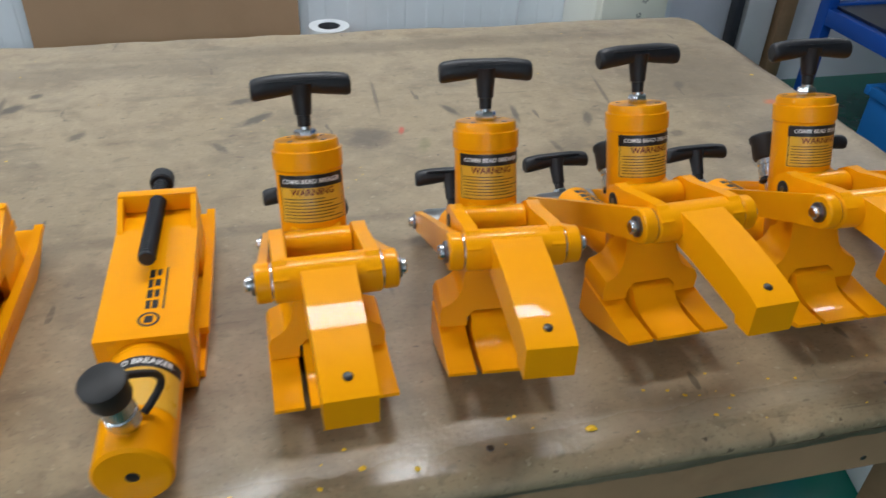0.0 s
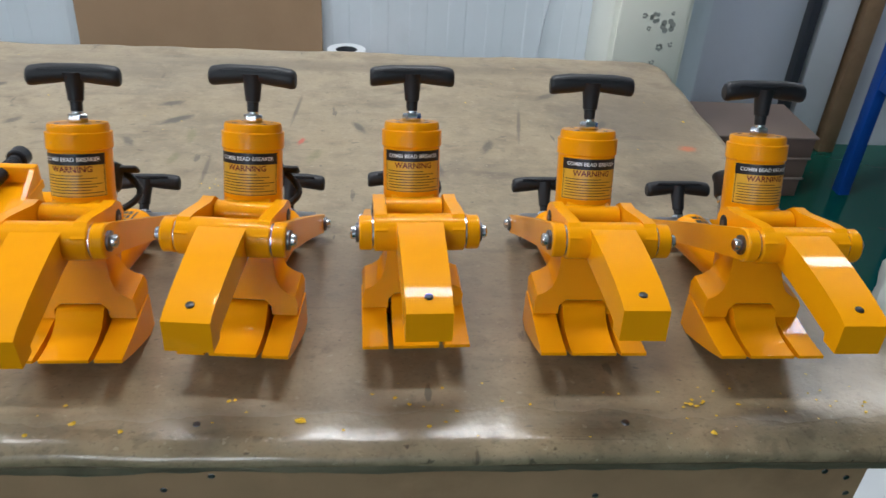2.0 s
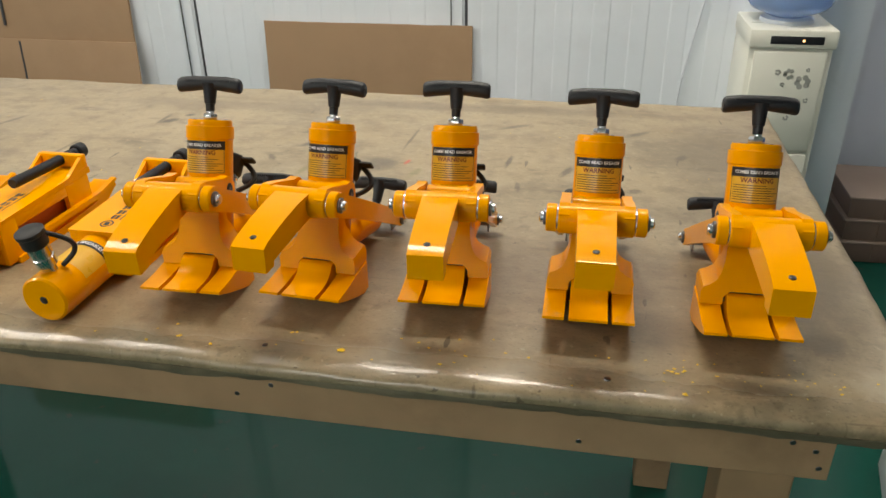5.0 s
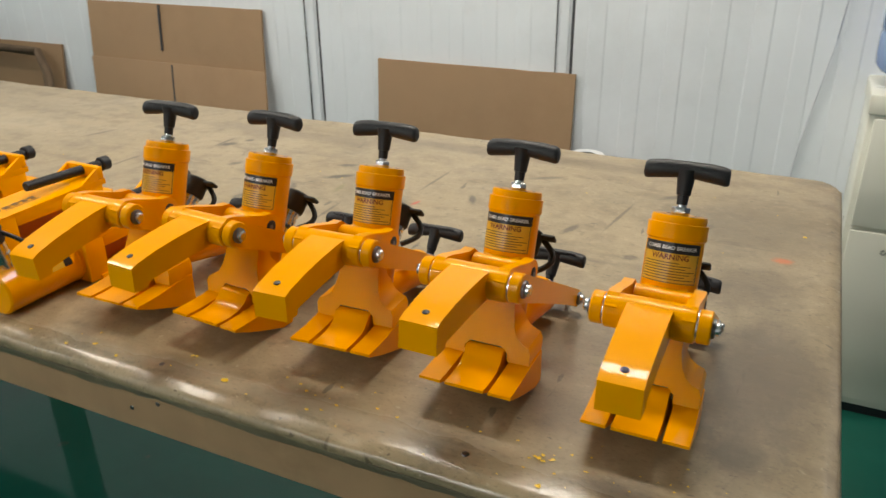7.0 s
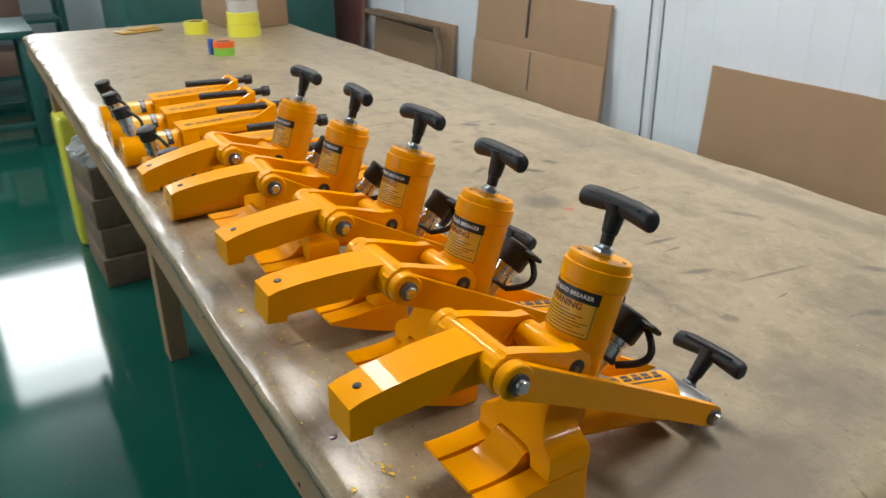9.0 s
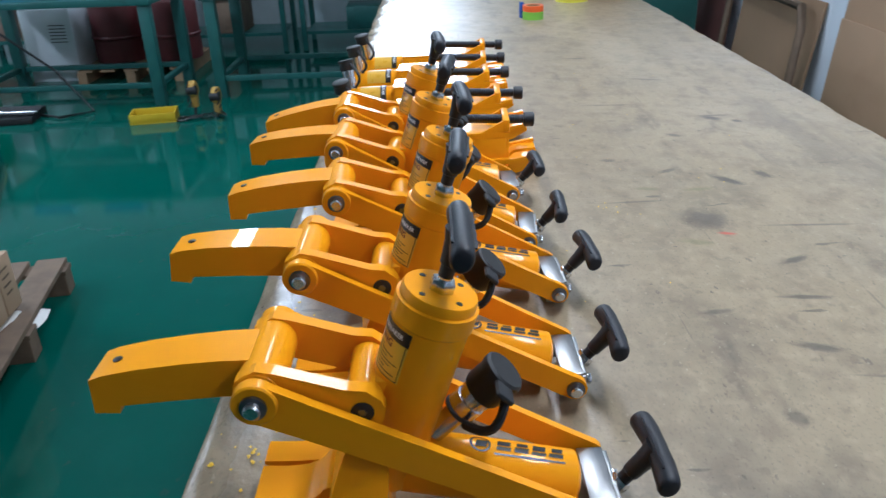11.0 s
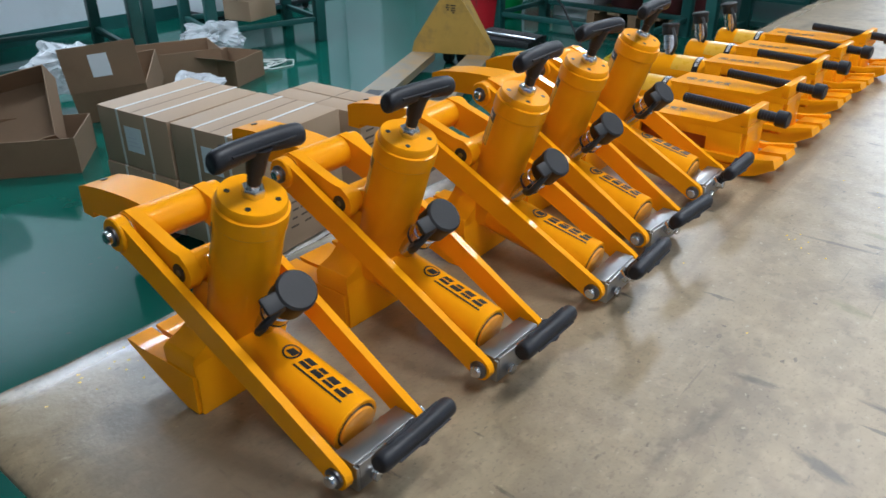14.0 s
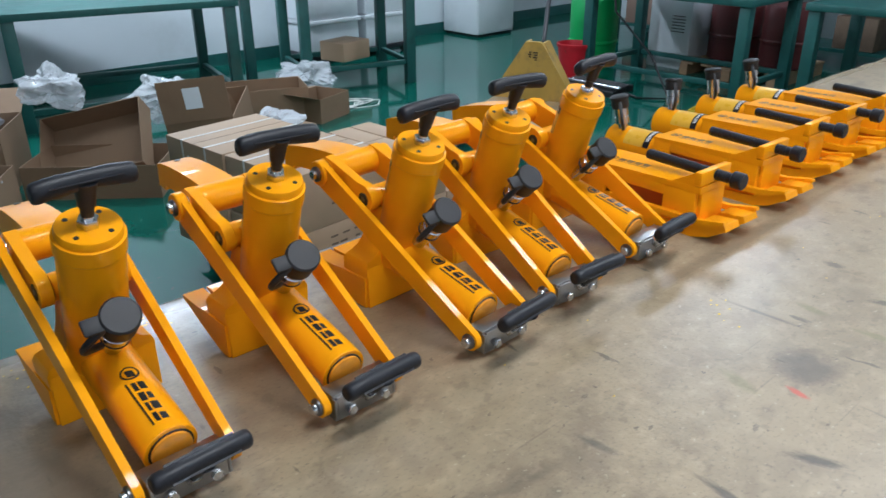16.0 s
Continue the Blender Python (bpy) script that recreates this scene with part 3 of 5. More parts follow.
def grip(centre, along, stem_dir, stem, bar=0.047, r=0.0108):
    """Moulded T handle: a bar that droops at its ends, a ridge and a tapered stem."""
    c, u, s = Vector(centre), Vector(along).normalized(), Vector(stem_dir).normalized()
    side = u.cross(s)
    bm = bmesh.new()
    n, rings = 16, []
    for t in (-1, -0.97, -0.9, -0.75, -0.5, -0.25, 0, 0.25, 0.5, 0.75, 0.9, 0.97, 1):
        k = abs(t)
        rr = r * (0.72 if k > 0.98 else 0.9 if k > 0.95 else 1.0 if k > 0.4 else 0.92)
        mid = c + u * (bar * t) + s * (0.004 * k * k)
        rings.append([bm.verts.new(mid + side * (rr * 0.86 * math.cos(2 * math.pi * i / n)) - s * (rr * math.sin(2 * math.pi * i / n))) for i in range(n)])
    for r0, r1 in zip(rings, rings[1:]):
        for i in range(n):
            bm.faces.new((r0[i], r0[(i + 1) % n], r1[(i + 1) % n], r1[i]))
    bm.faces.new(rings[0][::-1])
    bm.faces.new(rings[-1])
    seam = extruded([(-bar * 0.7, 0.0022), (bar * 0.7, 0.0022), (bar * 0.7, 0.0038), (-bar * 0.7, 0.0038)], -r * 0.93, r * 0.93, "y")
    q = Matrix((u, side, -s)).transposed().to_4x4()
    seam.transform(Matrix.Translation(c) @ q)
    st = lathe([(0.0, 0.0125), (0.010, 0.0098), (0.020, 0.0088), (stem * 0.72, 0.0080), (stem * 0.74, 0.0066), (stem, 0.0062)], c, c + s, 16)
    return joined(bm, seam, st)


def disc_bolt(parent, at, outward, r=0.0115, name="bolt"):
    a, o = Vector(at), Vector(outward).normalized()
    part("washer", lathe([(0, r * 1.22), (0.003, r * 1.22), (0.0038, r * 1.05)], a, a + o, 24), M_DARKSTEEL, parent)
    part(name, lathe([(0.003, r * 0.8), (0.0075, r * 0.8), (0.009, r * 0.62)], a, a + o, 20), M_STEEL, parent, "bright zinc bolt head")


def make_combo():
    t = thing("bead_breaker", pose(0, 0, 0), "yellow hydraulic combination bead breaker with black T-handles on the bench", "bead breaker", "combination bead breakers")
    # foot: flared casting with three claws
    half = [(0.0568, 0.0458), (0.0575, 0.062), (0.0545, 0.069), (0.0455, 0.0725), (0.038, 0.078), (0.033, 0.088), (0.030, 0.103), (0.0275, 0.14)]
    prof = half + [(-x, z) for x, z in reversed(half)] + [(-0.0285, 0.0458), (-0.0285, 0.057), (-0.021, 0.0645), (0.021, 0.0645), (0.0285, 0.057), (0.0285, 0.0458)]
    foot = extruded(prof, -0.100, -0.050, "y", 0.003)
    for v in foot.verts:                              # lean with the cylinder and thin towards the top
        k = max(0.0, v.co.z - 0.060) / 0.080
        v.co.y += 0.032 * k if v.co.y < -0.075 else 0.004 * k
    part("foot", foot, M_YELLOW, t, "flared cast foot")
    part("heel", box(-0.0555, 0.0555, -0.0535, -0.0495, 0.0005, 0.060, 0.001), M_YELLOW, t)
    # dark block gives the deep gap over the middle claw its shade
    part("ram", box(-0.0270, 0.0270, -0.092, -0.054, 0.046, 0.0635), M_DARKSTEEL, t, "dark steel ram filling the shaded gap over the middle claw")
    outer = [(-0.1680, 0.0405), (-0.1675, 0.0440), (-0.150, 0.0432), (-0.130, 0.0430), (-0.115, 0.0438), (-0.101, 0.0450), (-0.054, 0.0450)]
    middle = [(-0.1680, 0.0405), (-0.1675, 0.0440), (-0.152, 0.0428), (-0.138, 0.0428), (-0.126, 0.0442), (-0.117, 0.0475), (-0.110, 0.0530), (-0.106, 0.0582), (-0.102, 0.0600), (-0.093, 0.0600), (-0.093, 0.045), (-0.054, 0.0450)]
    for x0, x1, top in ((-0.0585, -0.0305, outer), (-0.0248, 0.0248, middle), (0.0305, 0.0585, outer)):
        pts = top + [(-0.054, 0.001), (-0.074, 0.001), (-0.105, 0.0125), (-0.140, 0.0270)]
        part("claw", extruded(pts, x0, x1, "x", 0.0013, 1), M_YELLOW, t)
    # upright cylinder
    part("cylinder", lathe([(0, 0.0300), (0.003, 0.0312), (0.0085, 0.0312), (0.0092, 0.0338), (0.026, 0.0338), (0.028, 0.0322), (0.178, 0.0322), (0.186, 0.028)], C_TOP, C_TOP - AX, 40), M_YELLOW, t)
    for a in (0.7, 2.3, 3.9, 5.5):
        p = C_TOP + Vector((0.022 * math.cos(a), 0.022 * math.sin(a) * math.cos(TILT), -0.022 * math.sin(a) * math.sin(TILT)))
        part("cap_hole", lathe([(0, 0.0028), (0.0004, 0.0026)], p, p + AX, 10), M_INK, t)
    lab = part("label", wrap(plate(-0.036, 0.036, -0.046, 0.0, 0.0003, 20), 0.0322, 0.030), M_LABEL, t, "printed yellow warning label")
    part("label_band", wrap(plate(-0.036, 0.036, -0.012, 0.0, 0.0006, 20), 0.0322, 0.030), M_INK, lab, "black band")
    words = lettering("COMBI BEAD BREAKER", 0.0058)
    bmesh.ops.translate(words, verts=words.verts, vec=(0, -0.006, 0.0009))
    part("lettering", wrap(words, 0.0322, 0.030), M_WHITE, lab, "white letters", False)
    words = lettering("WARNING", 0.0088)
    bmesh.ops.translate(words, verts=words.verts, vec=(0, -0.0165, 0.0007))
    part("lettering", wrap(words, 0.0322, 0.030), M_RED, lab, "red letters", False)
    lines = []
    for i in range(7):
        y = -0.0232 - 0.0031 * i
        lines.append(plate(-0.031, 0.031 - (0.02 if i == 0 else 0.006 * ((i * 7) % 3)), y, y + 0.0008, 0.0006, 14))
    for e in ((-0.0345, 0.0345, -0.0455, -0.0448), (-0.0345, -0.0338, -0.0455, -0.012), (0.0338, 0.0345, -0.0455, -0.012)):
        lines.append(plate(*e, 0.0006, 14))
    part("small_print", wrap(joined(*lines), 0.0322, 0.030), M_INK, lab, "rows of small black print", False)
    # piston nut and handle
    part("nut", joined(hexnut(C_TOP - AX * 0.001, C_TOP + AX * 0.009, 0.0105), rod(C_TOP, C_TOP + AX * 0.016, 0.0058, 16)), M_STEEL, t, "zinc hex nut")
    part("handle", grip(C_TOP + AX * 0.052, (1, 0, 0), -AX, 0.040), M_BLACK, t, "black moulded T-handle")
    # pivot boss and clevis plates
    py, pz = -0.064, 0.153
    part("pivot_boss", joined(rod((-0.031, py, pz), (0.031, py, pz), 0.0150, 24), box(-0.024, 0.024, py, py + 0.03, pz - 0.014, pz + 0.012, 0.002)), M_YELLOW, t)
    by, bz = -0.142, 0.173
    for s in (-1, 1):
        pts = [(by - 0.016, bz + 0.012), (by + 0.0, bz + 0.021), (by + 0.014, bz + 0.018), (py - 0.012, pz + 0.021), (py + 0.004, pz + 0.019)]
        pts += [(py + 0.018 * math.cos(a), pz + 0.018 * math.sin(a)) for a in (0.6, 0.1, -0.4, -0.9, -1.5, -2.0)]
        pts += [(py - 0.03, pz - 0.010), (by + 0.01, bz - 0.018), (by - 0.014, bz - 0.012)]
        c = part("clevis_plate", extruded(pts, s * 0.0325, s * 0.0455, "x", 0.0022), M_YELLOW, t)
        part("pivot_pin", lathe([(0, 0.0092), (0.0008, 0.0092), (0.0012, 0.008)], (s * 0.0452, py, pz), (s * 1, py, pz), 20), M_RUBBER, c, "black pivot pin")
        part("pin_socket", lathe([(0.0008, 0.0038), (0.0016, 0.0036)], (s * 0.0452, py, pz), (s * 1, py, pz), 6), M_DARKSTEEL, c)
    part("barrel", rod((-0.0462, by, bz), (0.0462, by, bz), 0.0190, 36, 0.0015), M_YELLOW, t)
    # jaw arm
    top = [(-0.279, 0.170), (-0.268, 0.1745), (-0.240, 0.1805), (-0.205, 0.1855), (-0.175, 0.1885), (-0.150, 0.1895)]
    low = [(-0.140, 0.157), (-0.175, 0.155), (-0.215, 0.151), (-0.257, 0.146), (-0.259, 0.139), (-0.279, 0.139)]
    arm = extruded(top + low, -0.0232, 0.0232, "x", 0.0025)
    for v in arm.verts:                               # slightly narrower at the tip
        v.co.x *= 1 - 0.09 * min(1.0, max(0.0, (-0.15 - v.co.y) / 0.12))
    a = part("jaw_arm", arm, M_YELLOW, t, "curved arm with a drilled tip")
    part("tip_hole", lathe([(0, 0.0040), (0.0006, 0.0040), (0.001, 0.0034)], (0, -0.262, 0.1760), (0, -0.268, 0.2060), 16), M_INK, a)
    # long side links to the tail
    ty, tz = 0.134, 0.026
    for s in (-1, 1):
        bm = bmesh.new()
        n, rows = 20, []
        d = Vector((ty - by, tz - bz)).normalized()
        up = Vector((-d.y, d.x))
        outline = []
        for i in range(9):                            # round nose
            an = math.pi / 2 + math.pi * i / 8
            outline.append(Vector((by, bz)) + d * (0.0172 * math.cos(an)) + up * (0.0172 * math.sin(an)))
        L = Vector((ty - by, tz - bz)).length
        for i in range(1, 8):
            k = i / 8
            outline.append(Vector((by, bz)) + d * (L * k) - up * (0.0165 - 0.004 * k - 0.002 * math.sin(math.pi * k)))
        for i in range(7):
            an = -math.pi / 2 + math.pi * i / 6
            outline.append(Vector((ty, tz)) + d * (0.013 * math.cos(an)) + up * (0.013 * math.sin(an)))
        for i in range(7, 0, -1):
            k = i / 8
            outline.append(Vector((by, bz)) + d * (L * k) + up * (0.0165 - 0.004 * k + 0.001 * math.sin(math.pi * k)))
        k0, k1 = 0.0495, 0.0580
        low, high = [], []
        for p in outline:
            k = (p.x - by) / (ty - by)
            inn = 0.006 * max(0, min(1, k))
            low.append(bm.verts.new((s * (k0 - inn), p.x, p.y)))
            high.append(bm.verts.new((s * (k1 - inn), p.x, p.y)))
        m = len(outline)
        bm.faces.new(low)
        bm.faces.new(high[::-1])
        for i in range(m):
            bm.faces.new((low[i], low[(i + 1) % m], high[(i + 1) % m], high[i]))
        lk = part("link", bevelled(bm, 0.0015, 2, 50), M_YELLOW, t, "flat side link")
        part("boss", lathe([(0, 0.0166), (0.001, 0.0176), (0.0115, 0.0176), (0.0130, 0.0162)], (s * 0.0478, by, bz), (s, by, bz), 32), M_YELLOW, lk, "round link end")
        disc_bolt(lk, (s * 0.0606, by, bz), (s, 0, 0), 0.0084)
        part("spacer", rod((s * 0.0460, by, bz), (s * 0.0480, by, bz), 0.0160, 28), M_STEEL, lk, "bright spacer washer")
        disc_bolt(lk, (s * 0.052, ty, tz), (s, 0, 0), 0.0080)
    # tail cylinder, lying back
    c0, c1 = Vector((0, -0.040, 0.068)), Vector((0, 0.108, 0.0345))
    L = (c1 - c0).length
    part("tail_cylinder", lathe([(0, 0.025), (0.004, 0.0275), (L - 0.0012, 0.0275), (L, 0.0265)], c0, c1, 36), M_YELLOW, t)
    part("end_groove", lathe([(0, 0.0232), (0.0006, 0.0230)], c1, c1 + (c1 - c0), 28), M_INK, t)
    part("end_plug", lathe([(0, 0.0208), (0.003, 0.0208), (0.004, 0.019)], c1, c1 + (c1 - c0), 28), M_WEAR, t)
    # printed mark on the tail cylinder: round badge, four blocks and a thin line
    dr = (c1 - c0).normalized()
    upv = Vector((1, 0, 0)).cross(dr).normalized()
    if upv.z < 0:
        upv = -upv

    def on_tail(bm, turn=0.0):
        for v in bm.verts:
            an = v.co.y / 0.0275 + turn
            v.co = c0 + dr * v.co.x + (Vector((-1, 0, 0)) * math.sin(an) + upv * math.cos(an)) * (0.0275 + 0.0004 + v.co.z)
        return bm

    def blk(x0, x1, y0, y1, z=0.0, slant=0.0):
        b = plate(x0, x1, y0, y1, z, 2)
        for v in b.verts:
            v.co.x += slant * (v.co.y - y0)
        bmesh.ops.subdivide_edges(b, edges=[e for e in b.edges if abs(e.verts[0].co.y - e.verts[1].co.y) > 0.002], cuts=3)
        return b
    ring = bmesh.new()
    r0, r1 = [], []
    for i in range(24):
        an = 2 * math.pi * i / 24
        r0.append(ring.verts.new((0.064 + 0.0095 * math.cos(an), 0.0095 * math.sin(an), 0)))
        r1.append(ring.verts.new((0.064 + 0.0075 * math.cos(an), 0.0075 * math.sin(an), 0)))
    for i in range(24):
        ring.faces.new((r0[i], r0[(i + 1) % 24], r1[(i + 1) % 24], r1[i]))
    bits = [ring, blk(0.059, 0.069, -0.004, 0.004, 0, 0.3)]
    for i in range(4):
        x = 0.078 + 0.0155 * i
        lift = (0.0, 0.0015, -0.001, 0.0)[i]          # abstract slanted blocks, each a little different
        bits += [blk(x, x + 0.0125, -0.0055, -0.0012 + lift, 0, 0.25), blk(x + 0.001 + 0.002 * (i % 2), x + 0.0125, 0.0002 + lift, 0.0065, 0, 0.25)]
    bits += [blk(0.076, 0.139, -0.0105, -0.0085)]
    part("printed_mark", on_tail(joined(*bits)), M_INK, t, "black printed badge, blocks and line", False)
    # tail bracket and lower handle
    br = joined(box(-0.040, 0.040, 0.120, 0.144, 0.034, 0.0375, 0.001), box(-0.040, -0.0365, 0.120, 0.148, 0.008, 0.0338, 0.001), box(0.0365, 0.040, 0.120, 0.148, 0.008, 0.0338, 0.001), box(-0.0364, 0.0364, 0.144, 0.148, 0.008, 0.036, 0.001))
    part("bracket", br, M_ZINC, t, "dull zinc bracket")
    sd = Vector((0, 0.034, 0.040)).normalized()
    part("lower_nut", joined(hexnut(Vector((0, 0.148, 0.026)), Vector((0, 0.148, 0.026)) + sd * 0.011, 0.0095)), M_STEEL, t)
    part("lower_handle", grip(Vector((0, 0.148, 0.026)) + sd * 0.053, (1, 0.02, 0), -sd, 0.046), M_BLACK, t, "black moulded T-handle")
    for s in (-1, 1):
        part("bracket_bolt", hexnut((s * 0.022, 0.150, 0.018), (s * 0.022, 0.156, 0.018), 0.006), M_STEEL, t)
    # quick coupler with rubber cap
    k0 = Vector((0, 0.006, 0.112))
    kd = Vector((0.05, 0.70, 0.72)).normalized()
    part("coupler", lathe([(-0.024, 0.010), (0.010, 0.010), (0.011, 0.0145), (0.022, 0.0145), (0.023, 0.0128), (0.026, 0.0128), (0.027, 0.0145), (0.036, 0.0145)], k0, k0 + kd, 24), M_STEEL, t, "zinc quick coupler")
    part("coupler_cap", lathe([(0.033, 0.0165), (0.036, 0.0182), (0.054, 0.0182), (0.057, 0.0195), (0.062, 0.0195), (0.064, 0.0175)], k0, k0 + kd, 28), M_RUBBER, t, "black rubber dust cap")
    side = Vector((1, 0, 0))
    loop = []
    for i in range(13):
        a = math.pi * i / 12
        loop.append(k0 + kd * (0.058 - 0.05 * i / 12) + (side * 0.95 + kd.cross(side) * 0.3).normalized() * (0.017 + 0.022 * math.sin(a)))
    part("cap_strap", tube(loop, 0.0040, 8), M_RUBBER, t, "black rubber strap")
    part("cap_tab", box(-0.004, 0.036, -0.009, 0.009, 0.0, 0.006, 0.003, Matrix.Translation(k0 + kd * 0.055) @ Matrix((side, kd.cross(side) * 1.0, kd)).transposed().to_4x4()), M_RUBBER, t)
    part("strap_ring", tube([k0 + kd * 0.008 + (side * math.cos(2 * math.pi * i / 16) + kd.cross(side) * math.sin(2 * math.pi * i / 16)) * 0.0125 for i in range(16)], 0.0028, 8, True), M_RUBBER, t)
    return t


combo = make_combo()
# nut x, nut y, heading
ROW = [(0.042, 0.312, 1.0), (0.225, 0.323, -4.0), (0.400, 0.338, 2.5), (0.601, 0.327, 0.0), (0.800, 0.323, 0.5)]
ARM_LIFT = (-4.0, 1.5, 1.5, 7.0, 2.0)     # how far each jaw arm is raised, degrees
for i, (x, y, h) in enumerate(ROW):
    m = pose(x, y, TOP, 0, 0, h)
    if i == 0:
        combo.matrix_basis = m
        made = combo
    else:
        made = copy_thing(combo, m)
    for ob in made.children:
        if ob.name.startswith("jaw_arm"):
            ob.matrix_basis = pose(0, -0.142, 0.173) @ pose(0, 0, 0, -ARM_LIFT[i]) @ pose(0, 0.142, -0.173)
        if ob.name.startswith("handle"):
            turn = Matrix.Rotation(radians((3, -2, 1, -3, 0)[i]), 4, AX)
            ob.matrix_basis = Matrix.Translation(C_TOP) @ turn @ Matrix.Translation(-C_TOP)


# ---- long bead breaker lying flat ----
def make_bar():
    t = thing("long_bead_breaker", pose(0, 0, 0), "long yellow hydraulic bead breaker with black screw on the bench", "bead breaker", "long bead breakers")
    r = 0.0345
    a, b = Vector((0, 0.100, 0.0355)), Vector((0, 0.255, 0.0375))
    part("cylinder", lathe([(0, r - 0.003), (0.003, r), (0.125, r), (0.126, r + 0.001), (0.155, r + 0.001)], a, b, 36), M_YELLOW, t)
    part("end_hole", lathe([(0, 0.006), (0.0006, 0.005)], a, a - (b - a), 14), M_INK, t)
    ax = (b - a).normalized()
    up = Vector((1, 0, 0)).cross(ax).normalized()

    def on_cyl(bm):
        for v in bm.verts:
            an = v.co.y / r
            v.co = a + ax * v.co.x + (Vector((-1, 0, 0)) * math.sin(an) + up * math.cos(an)) * (r + 0.0005 + v.co.z)
        return bm

    def strip(x0, x1, y0, y1, z):
        q = bmesh.new()
        n = 24
        p0 = [q.verts.new((x0, y0 + (y1 - y0) * i / n, z)) for i in range(n + 1)]
        p1 = [q.verts.new((x1, y0 + (y1 - y0) * i / n, z)) for i in range(n + 1)]
        for i in range(n):
            q.faces.new((p0[i], p0[i + 1], p1[i + 1], p1[i]))
        return q
    lab = part("label", on_cyl(strip(0.05, 0.112, -0.045, 0.045, 0.0)), M_LABEL, t, "printed yellow label")
    part("label_band", on_cyl(strip(0.098, 0.112, -0.045, 0.045, 0.0004)), M_INK, lab, "black band")
    words = lettering("BEAD BREAKER", 0.0095)
    words.transform(Matrix.Rotation(radians(-90), 4, "Z"))
    bmesh.ops.translate(words, verts=words.verts, vec=(0.105, 0.0, 0.0008))
    part("lettering", on_cyl(words), M_WHITE, lab, "white letters", False)
    # housing: side plates with a window, top plate and nose
    for s in (-1, 1):
        outer = joined(box(s * 0.034, s * 0.0435, 0.232, 0.268, 0.004, 0.074, 0.001), box(s * 0.034, s * 0.0435, 0.268, 0.392, 0.004, 0.026, 0.001), box(s * 0.034, s * 0.0435, 0.268, 0.392, 0.055, 0.074, 0.001), box(s * 0.034, s * 0.0435, 0.392, 0.452, 0.004, 0.074, 0.001))
        part("side_plate", outer, M_YELLOW, t)
    part("front_plate", box(-0.034, 0.034, 0.232, 0.246, 0.004, 0.074, 0.001), M_YELLOW, t)
    top = extruded([(0.230, 0.073), (0.230, 0.078), (0.40, 0.083), (0.460, 0.084), (0.460, 0.073)], -0.0440, 0.0440, "x", 0.0015)
    part("top_plate", top, M_YELLOW, t)
    part("inner_ram", box(-0.028, 0.028, 0.255, 0.446, 0.022, 0.062, 0.004), M_REDRAM, t, "dull red-orange sliding ram")
    part("upright", joined(box(-0.0435, 0.0435, 0.446, 0.459, 0.0845, 0.108, 0.002), box(-0.0335, 0.0335, 0.447, 0.4585, 0.006, 0.0725, 0.002), extruded([(0.405, 0.083), (0.447, 0.083), (0.447, 0.106)], -0.0435, -0.037, "x", 0.0008), extruded([(0.405, 0.083), (0.447, 0.083), (0.447, 0.106)], 0.037, 0.0435, "x", 0.0008)), M_YELLOW, t)
    for s in (-1, 1):
        part("lower_jaw", extruded([(0.25, 0.0), (0.25, 0.010), (0.38, 0.014), (0.455, 0.018), (0.470, 0.032), (0.512, 0.036), (0.516, 0.026), (0.485, 0.008), (0.455, 0.0)], s * 0.008, s * 0.0485, "x", 0.0015), M_YELLOW, t)
        part("ledge", extruded([(0.29, 0.024), (0.29, 0.033), (0.465, 0.034), (0.512, 0.043), (0.514, 0.0375), (0.470, 0.024)], s * 0.0440, s * 0.0540, "x", 0.001), M_YELLOW, t)
    sa, sb = Vector((0, 0.326, 0.1015)), Vector((0, 0.488, 0.0965))
    sc = part("screw", rod(sa, sb, 0.0085, 18, 0.001), M_BLACK, t, "black threaded screw")
    part("screw_head", lathe([(0, 0.012), (0.002, 0.0138), (0.018, 0.0138), (0.020, 0.012)], sb, sb + (sb - sa), 20), M_BLACK, sc)
    part("thread", joined(*[lathe([(0, 0.0086), (0.0008, 0.0094), (0.0016, 0.0086)], sa + (sb - sa) * (k / 34), sb, 14) for k in range(1, 33)]), M_BLACK, sc)
    k0, kd = Vector((0, 0.128, 0.066)), Vector((-0.10, -0.18, 1)).normalized()
    part("coupler", lathe([(0, 0.010), (0.012, 0.010), (0.013, 0.0145), (0.026, 0.0145), (0.027, 0.013), (0.030, 0.013), (0.031, 0.0148), (0.047, 0.0148)], k0, k0 + kd, 24), M_STEEL, t, "zinc quick coupler")
    part("coupler_cap", lathe([(0.045, 0.0165), (0.048, 0.0178), (0.062, 0.0178), (0.064, 0.0195), (0.069, 0.0195), (0.071, 0.0165)], k0, k0 + kd, 28), M_RUBBER, t, "black rubber dust cap")
    loop = [k0 + kd * (0.062 - 0.056 * i / 14) + Vector((0.75, 0.65, 0)) * (0.017 + 0.026 * math.sin(math.pi * i / 14)) for i in range(15)]
    part("cap_strap", tube(loop, 0.0036, 8), M_RUBBER, t, "black rubber strap")
    # printed mark on the top plate
    marks = []

    def flat(x0, x1, y0, y1):
        q = plate(x0, x1, y0, y1, 0, 1)
        for v in q.verts:
            v.co.z = 0.0784 + (v.co.y - 0.230) * (0.0050 / 0.170)
        return q
    for i in range(4):
        y = 0.272 + 0.0165 * i
        marks += [flat(0.0, 0.0045 + 0.001 * (i % 2), y, y + 0.013), flat(0.0065 + 0.001 * (i % 2), 0.012, y + 0.001 * i, y + 0.013)]
    marks += [flat(0.0165, 0.0185, 0.27, 0.337)]
    ring = bmesh.new()
